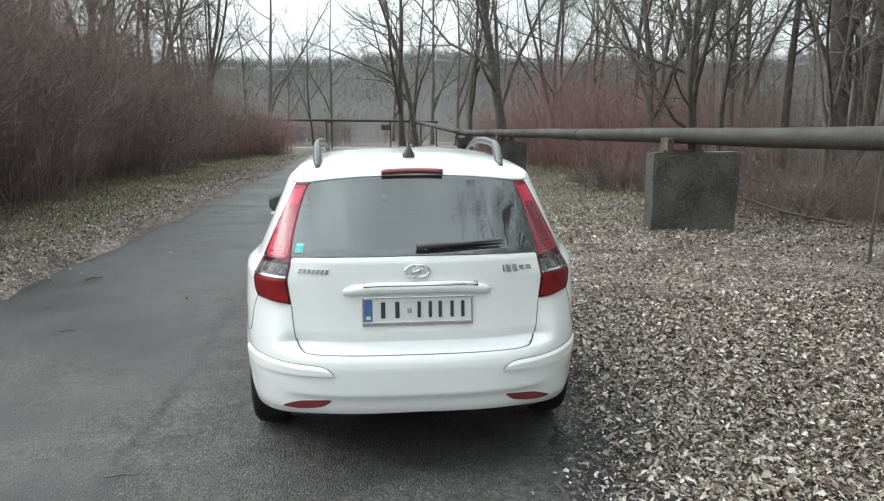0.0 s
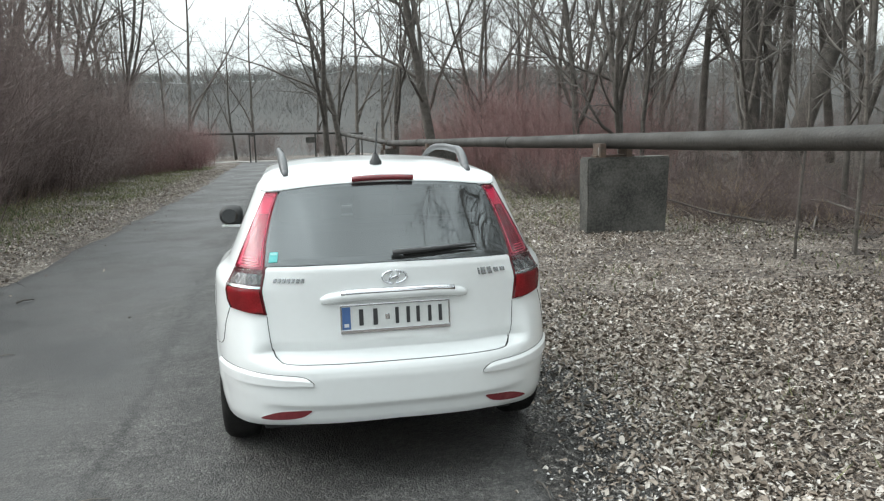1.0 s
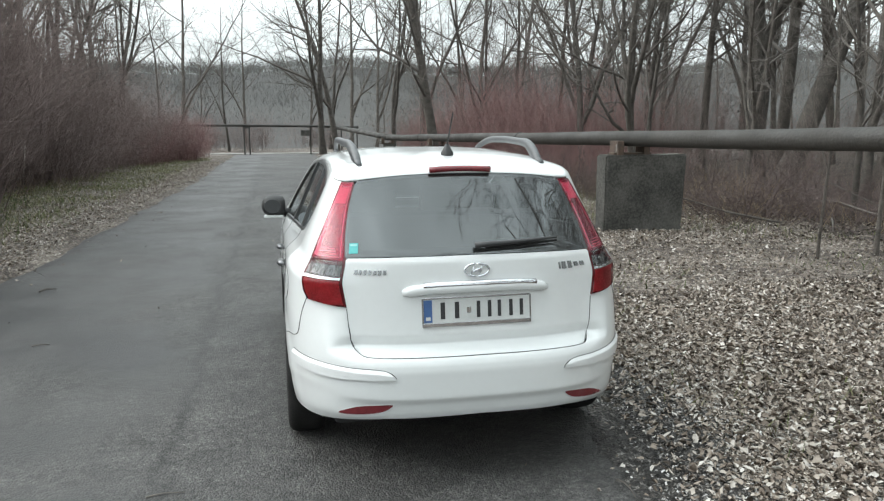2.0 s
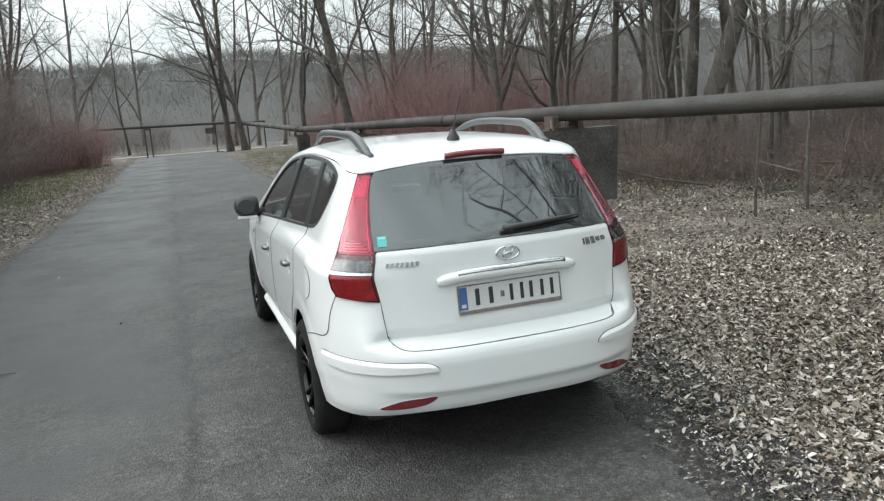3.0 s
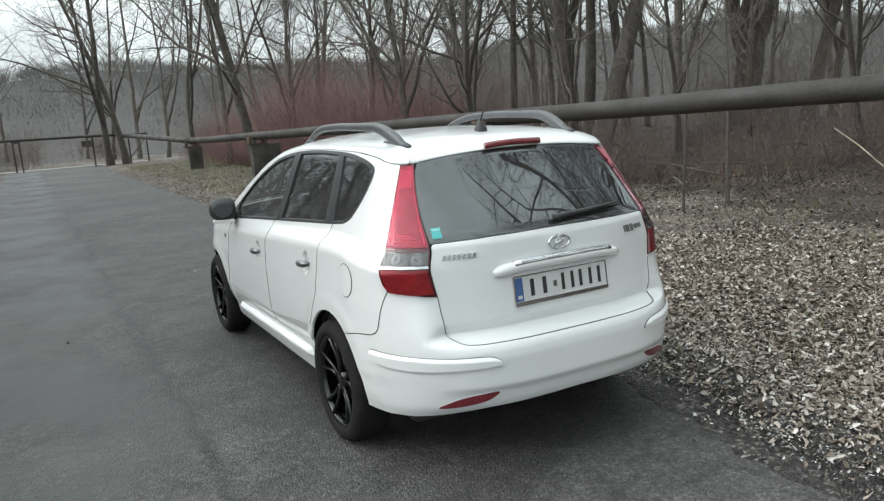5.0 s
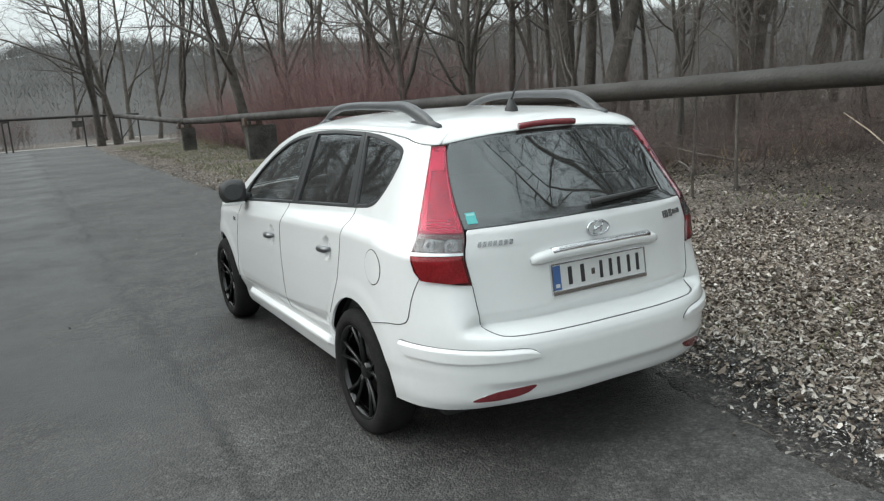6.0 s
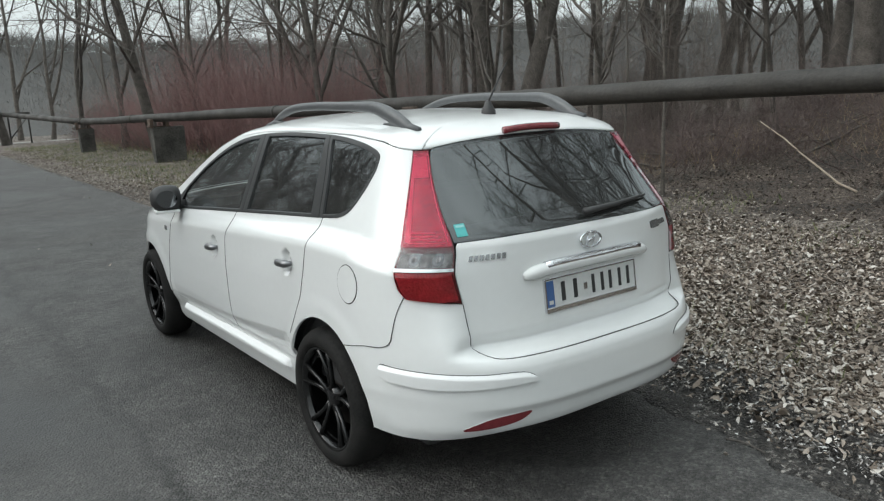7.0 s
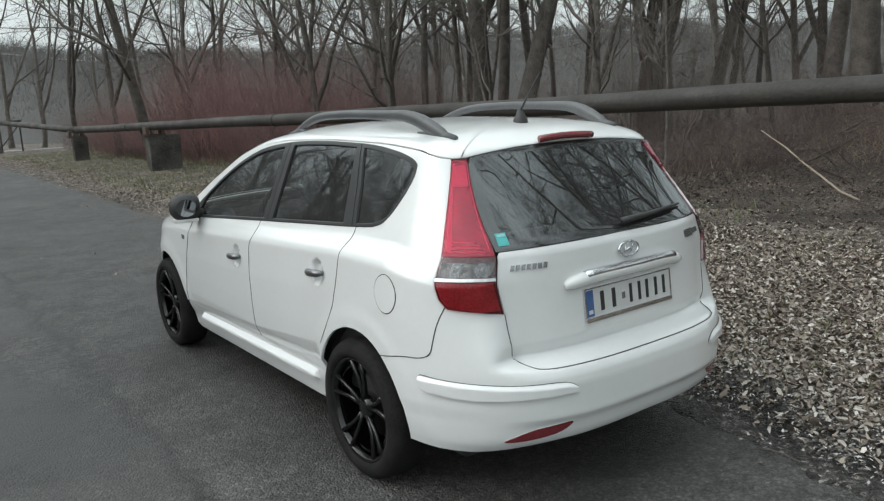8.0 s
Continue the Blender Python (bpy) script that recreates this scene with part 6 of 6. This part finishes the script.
for side in (1, -1):
    panel("windscreen_pillar", [*rl(2.106, 3.05, 0.001, 8), *rl(3.05, 2.106, 0.055, 8)], roof, M_paint, car, False, 0.06, 0.03, 0.0, 0.02, "", side)
panel("bonnet", [*rl(3.056, S1, 0.003, 10), *rl(S1, 3.056, 1.0, 10)], roof, M_paint, car, True, 0.06, 0.06)

# high brake lamp
row = []
for x in np.linspace(-0.157, 0.157, 13):
    row.append((x, 0.35 + 0.03 * x * x, 1.463 - 0.25 * x * x))
v, f = tube(np.array(row), 0.0150, 12)
mesh_object("high_brake_lamp", v, f, M_reflector, spoiler, "long red brake lamp in the spoiler")

# dark joint round the tailgate
for side in (1, -1):
    jl = np.array(spline([(S0, 0.6282), (-0.4, 0.6283), (-0.262, 0.6285), (-0.2025, 0.633), (-0.1665, 0.650), (-0.1475, 0.685), (-0.127, 0.836)], 8))
    v, f = tube(shell(jl[:, 0], jl[:, 1]) * (side, 1, 1), 0.0017, 6, False)
    mesh_object("tailgate_joint", v, f, M_gasket, tailgate, "dark joint round the tailgate")

# number plate in its frame
plate = part("number_plate", box_bm(-0.258, 0.258, -0.006, 0.004, -0.056, 0.056, 0.002), M_plate, tailgate, "white number plate with blue band and dark bars")
plate.matrix_basis = pose(0, 0.010, 0.820, -6)
frame_parts = [("frame_rail", (-0.264, 0.264, -0.009, 0.004, 0.056, 0.064)), ("frame_rail", (-0.264, 0.264, -0.011, 0.004, -0.074, -0.055)), ("frame_rail", (-0.265, -0.257, -0.009, 0.004, -0.07, 0.062)), ("frame_rail", (0.257, 0.265, -0.009, 0.004, -0.07, 0.062))]
for nm, b in frame_parts:
    part(nm, box_bm(*b, 0.002), M_chrome, plate, "silver plate frame")
part("plate_backing", box_bm(-0.25, 0.25, 0.003, 0.045, -0.05, 0.05), M_black, plate)
part("country_band", box_bm(-0.256, -0.216, -0.0075, -0.005, -0.053, 0.053, 0.001), M_blue, plate, "blue country band")
part("country_bar", box_bm(-0.247, -0.225, -0.0085, -0.007, -0.042, -0.026), M_plate, plate)
for k, x0 in enumerate((-0.186, -0.118, -0.012, 0.042, 0.09, 0.147, 0.199)):
    part("plate_bar", box_bm(x0 + 0.010, x0 + (0.031 if k < 2 else 0.027), -0.0078, -0.0055, -0.038, 0.04, 0.002), M_ink, plate)
part("plate_seal", box_bm(-0.05, -0.03, -0.0078, -0.0055, -0.014, 0.014, 0.002), M_chrome, plate)

# grip bar above the plate
n = 23
xs = np.linspace(-0.352, 0.352, n)
gp = np.stack([xs, 0.30 * xs ** 2 * 0.75 - 0.002, 0.930 - 0.02 * (xs / 0.35) ** 4 + 0 * xs], -1)
gr = 0.027 * np.clip((0.362 - np.abs(xs)) / 0.05, 0.25, 1) ** 0.5
v, f = tube(gp, gr, 14)
grip = mesh_object("tailgate_grip", v, f, M_paint, tailgate, "white grip bar with a chrome strip")
v, f = tube(gp[3:-2] + (0, -0.006, 0.0145), gr[3:-2] * 0.72, 12)
mesh_object("grip_strip", v, f, M_chrome, grip, "chrome strip on the grip bar")

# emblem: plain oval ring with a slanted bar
eo = [(0.058 * math.cos(a), 0.03 * math.sin(a)) for a in np.linspace(0, 2 * math.pi, 40, endpoint=False)]
ep = np.array([(x, 0, z) for x, z in eo] + [(eo[0][0], 0, eo[0][1])])
v, f = tube(ep, 0.0055, 8, False)
emblem = mesh_object("emblem", v, f, M_chrome, tailgate, "oval chrome emblem")
emblem.matrix_basis = pose(0, 0.010, 1.008, -6)
v, f = tube([(-0.022, 0, -0.006), (-0.008, 0, -0.003), (0.008, 0, 0.003), (0.022, 0, 0.006)], [0.004, 0.007, 0.007, 0.004], 10)
mesh_object("emblem_bar", v, f, M_chrome, emblem)
for k in (-1, 1):
    v, f = tube([(k * 0.020 - 0.008, 0, -0.021), (k * 0.020, 0, 0.0), (k * 0.020 + 0.008, 0, 0.021)], [0.003, 0.0045, 0.003], 8)
    mesh_object("emblem_stroke", v, f, M_chrome, emblem)

# lettering as plain bars
def badge(name, s_mid, z, widths, high, gap):
    total = sum(widths) + gap * (len(widths) - 1)
    s = s_mid - total / 2
    for w in widths:
        poly = [(s, z - high / 2), (s + w, z - high / 2), (s + w, z + high / 2), (s, z + high / 2)]
        panel(name, poly, shell, M_badge, tailgate, False, 0.02, 0.01, 0.006, 0.006, "chrome badge bar", 1)
        s += w + gap


badge("badge_bar", -0.232, 1.005, [0.015] * 7, 0.020, 0.010)
for w0, w1, h in ((-0.318, -0.311, 0.032), (-0.300, -0.276, 0.034), (-0.262, -0.238, 0.034), (-0.222, -0.195, 0.021), (-0.180, -0.152, 0.021)):
    poly = [(w0, 1.004 - h / 2), (w1, 1.004 - h / 2), (w1, 1.004 + h / 2), (w0, 1.004 + h / 2)]
    panel("badge_bar", poly, shell, M_badge, tailgate, False, 0.02, 0.01, 0.006, 0.006, "chrome badge bar", -1)

# wiper and sticker on the rear window
wp = np.array([(0.0, 0.044, 1.118), (0.05, 0.040, 1.122), (0.2, 0.047, 1.128), (0.35, 0.068, 1.136), (0.42, 0.082, 1.138)])
v, f = tube(wp, [0.015, 0.013, 0.010, 0.007, 0.004], 10)
wiper = mesh_object("rear_wiper", v, f, M_black, tailgate, "black rear wiper arm and blade")
v, f = tube(wp[1:] + (0, 0.004, -0.016), [0.006, 0.007, 0.007, 0.004], 6)
mesh_object("wiper_blade", v, f, M_rubber, wiper)
st = [(-0.092, 1.086), (-0.148, 1.088), (-0.143, 1.131), (-0.086, 1.129)]
sticker = panel("sticker", st, shell, M_teal, tailgate, False, 0.02, 0.02, 0.003, 0.002, "small teal sticker on the rear window")
panel("sticker_print", [(-0.095, 1.117), (-0.140, 1.118), (-0.139, 1.126), (-0.093, 1.125)], shell, M_sticker_pale, sticker, False, 0.02, 0.02, 0.0045, 0.001, "pale print")

# bumper strips, reflectors, tow cover
def strip_skin(s, z):
    """The bumper's skin raised into a strip with a sloping top face."""
    a, b = shell(s - 0.01, 0 * z + 0.57), shell(s + 0.01, 0 * z + 0.57)
    t = b - a
    t /= np.linalg.norm(t, axis=-1)[..., None]
    out = np.stack([-t[..., 1], t[..., 0], 0 * t[..., 0]], -1)
    top = np.interp(s, [-0.35, -0.29, -0.12, 0.05, 0.29], [0.566, 0.576, 0.581, 0.587, 0.595])
    rise = 0.012 * np.clip((top - z) / 0.014, 0, 1) + 0.0015
    return shell(s, z) + out * rise[..., None]


for side in (1, -1):
    strip = spline([(0.285, 0.595), (0.20, 0.593), (0.05, 0.587), (-0.12, 0.581), (-0.29, 0.576), (-0.345, 0.541), (-0.30, 0.536), (-0.1, 0.529), (0.06, 0.527), (0.19, 0.535), (0.262, 0.545)], 5, True)
    panel("bumper_strip", strip, strip_skin, M_trimpaint, car, False, 0.03, 0.005, 0.0, 0.018, "raised white rubbing strip", side)
    gs = np.array(strip + strip[:1])
    v, f = tube(shell(gs[:, 0], gs[:, 1]) * (side, 1, 1), 0.0022, 6, False)
    mesh_object("strip_gap", v, f, M_gasket, car, "dark joint round the rubbing strip")
    refl = spline([(-0.052, 0.351), (-0.11, 0.378), (-0.18, 0.397), (-0.26, 0.406), (-0.325, 0.410), (-0.31, 0.391), (-0.275, 0.373), (-0.21, 0.360), (-0.13, 0.351)], 4, True)
    rf = panel("reflector", refl, shell, M_reflector, car, False, 0.03, 0.01, 0.004, 0.012, "dark red bumper reflector", side)
    edge_o = [(-0.18 + (a + 0.18) * 1.06, 0.383 + (b - 0.383) * 1.22 - 0.002) for a, b in refl]
    ring_strip("reflector_rim", edge_o, refl, shell, M_trimpaint, rf, side, 0.002, 0.004, "white rim")
tow = [(-0.27, 0.44), (-0.21, 0.44), (-0.212, 0.48), (-0.268, 0.48)]
panel("tow_cover", tow, shell, M_paint, car, False, 0.03, 0.02, 0.003, 0.006, "small square tow-eye cover", -1)

# roof rails and aerial
for side in (1, -1):
    yy = np.linspace(0.53, 2.02, 25)
    u = (yy - 0.53) / 1.49
    base = ROOF(yy) - 0.028
    hgt = 0.088 * np.minimum(np.sin(np.clip(u / 0.23, 0, 1) * math.pi / 2), np.sin(np.clip((1 - u) / 0.34, 0, 1) * math.pi / 2))
    xx = -0.485 - 0.035 * np.sin(u * math.pi)
    pts = np.stack([xx * side, yy, base + hgt - 0.018], -1)
    rr = np.interp(u, [0, 0.05, 0.11, 0.2, 0.3, 0.85, 1], [0.014, 0.027, 0.029, 0.022, 0.018, 0.017, 0.014])
    v, f = tube(pts, rr, 14)
    mid = pts.repeat(14, 0)
    v[:, 0] = mid[:, 0] + (v[:, 0] - mid[:, 0]) * 0.85
    v[:, 2] = mid[:, 2] + (v[:, 2] - mid[:, 2]) * 1.2
    rail = mesh_object("roof_rail", v, f, M_rail, car, "dark grey arched roof rail")
    for k0, k1 in ((0, 3), (21, 24)):
        v, f = tube([(xx[k0] * side, yy[k0] - 0.03, base[k0] - 0.004), (xx[k0 + 1] * side, yy[k0 + 1], base[k0 + 1] + 0.004), (xx[k1] * side, yy[k1] + 0.03, base[k1] - 0.004)], [0.012, 0.02, 0.012], 10)
        mesh_object("rail_foot", v, f, M_rail, rail)
az0 = float(ROOF(0.64))
aerial = lathe("aerial", [(-0.01, 0.034), (0.012, 0.033), (0.03, 0.022), (0.055, 0.012), (0.06, 0.001)], (0, 0.64, az0), M_black, car, 18, "black roof aerial", "z")
v, f = tube([(0, 0.64, az0 + 0.05), (0, 0.56, az0 + 0.15), (0, 0.50, az0 + 0.22)], [0.005, 0.004, 0.003], 6)
mesh_object("aerial_rod", v, f, M_black, aerial)

# underside, cabin
part("underbody", box_bm(-0.66, 0.66, 0.3, 4.0, 0.19, 0.36, 0.03), M_black, car)
part("bumper_core", box_bm(-0.58, 0.58, 0.1, 0.3, 0.33, 0.6, 0.03), M_black, car)
part("cabin_floor", box_bm(-0.78, 0.78, 0.25, 3.4, 0.34, 0.55, 0.03), M_cabin, car)
part("dashboard", box_bm(-0.72, 0.72, 2.55, 3.1, 0.55, 0.99, 0.06), M_cabin, car)
part("load_cover", box_bm(-0.66, 0.66, 0.14, 0.75, 0.95, 1.0, 0.02), M_cabin, car)
for side in (1, -1):
    part("door_card", box_bm(*sorted((-0.80 * side, -0.755 * side)), 0.4, 2.85, 0.45, 0.985, 0.015), M_cabin, car)
for x in (-0.37, 0.37):
    st_ = part("front_seat", box_bm(x - 0.25, x + 0.25, 1.72, 2.3, 0.55, 0.75, 0.06), M_seat, car)
    bk = part("seat_back", box_bm(-0.24, 0.24, -0.06, 0.08, 0, 0.62, 0.055), M_seat, st_)
    bk.matrix_basis = pose(x, 1.78, 0.68, 14)
    hd = part("headrest", box_bm(-0.13, 0.13, -0.05, 0.05, 0, 0.19, 0.045), M_seat, st_)
    hd.matrix_basis = pose(x, 1.62, 1.29, 8)
bench = part("rear_bench", box_bm(-0.66, 0.66, 0.95, 1.42, 0.55, 0.72, 0.06), M_seat, car)
bk = part("seat_back", box_bm(-0.66, 0.66, -0.06, 0.06, 0, 0.56, 0.05), M_seat, bench)
bk.matrix_basis = pose(0, 0.98, 0.66, 14)
for x in (-0.42, 0, 0.42):
    hd = part("headrest", box_bm(x - 0.12, x + 0.12, -0.045, 0.045, 0, 0.16, 0.04), M_seat, bench)
    hd.matrix_basis = pose(0, 0.84, 1.2, 8)
v, f = tube(np.array([(-0.37 + 0.18 * math.cos(a), 2.42, 0.98 + 0.18 * math.sin(a)) for a in np.linspace(0, 2 * math.pi, 25)]), 0.016, 8, False)
mesh_object("steering_wheel", v, f, M_cabin, car, "dark steering wheel")


# wheels
def wheel(x, y, side):
    hub = lathe("wheel", [(-0.075, 0.19), (-0.07, 0.215), (0.07, 0.215), (0.075, 0.235)], (0, 0, 0), M_rim, car, 40, "black alloy wheel")
    hub.matrix_basis = pose(x, y, 0.317, 0, 0, 0 if side > 0 else 180)
    lathe("tyre", [(0.075, 0.225), (0.08, 0.25), (0.08, 0.285), (0.066, 0.308), (0.045, 0.3165), (0.02, 0.3185), (-0.06, 0.3165), (-0.088, 0.309), (-0.108, 0.288), (-0.113, 0.26), (-0.106, 0.24), (-0.09, 0.234)], (0, 0, 0), M_rubber, hub, 56, "black tyre")
    lathe("rim_lip", [(-0.085, 0.236), (-0.1, 0.238), (-0.103, 0.231), (-0.09, 0.221), (-0.075, 0.216)], (0, 0, 0), M_rim, hub, 48, "glossy black rim lip")
    lathe("brake_disc", [(0.0, 0.02), (-0.005, 0.14), (0.01, 0.14), (0.015, 0.02)], (0, 0, 0), M_disc, hub, 32, "steel brake disc")
    lathe("hub_cap", [(-0.04, 0.055), (-0.068, 0.05), (-0.076, 0.032), (-0.078, 0.001)], (0, 0, 0), M_rim, hub, 24)
    for k in range(5):
        for d in (-11, 11):
            a = radians(72 * k + 18)
            b = a + radians(d)
            p0 = np.array((-0.062, 0.03 * math.cos(a), 0.03 * math.sin(a)))
            p1 = np.array((-0.068, 0.12 * math.cos(a + radians(d * 0.8)), 0.12 * math.sin(a + radians(d * 0.8))))
            p2 = np.array((-0.09, 0.224 * math.cos(b), 0.224 * math.sin(b)))
            v, f = tube([p0, p1, p2], [0.015, 0.0105, 0.0125], 6)
            mesh_object("spoke", v, f, M_rim, hub)
    return hub


for y in HUBS:
    for side in (1, -1):
        wheel(-0.772 * side, y + 0.035, side)
        pr = [(-0.055, 0.372), (0.06, 0.372), (0.25, 0.372), (0.27, 0.2), (0.27, 0.05)]
        wl_ob = lathe("arch_liner", pr, (0, 0, 0), M_black, car, 40, turn=math.pi)
        wl_ob.matrix_basis = pose(-0.775 * side, y, 0.33, 0, 0, 0 if side > 0 else 180)
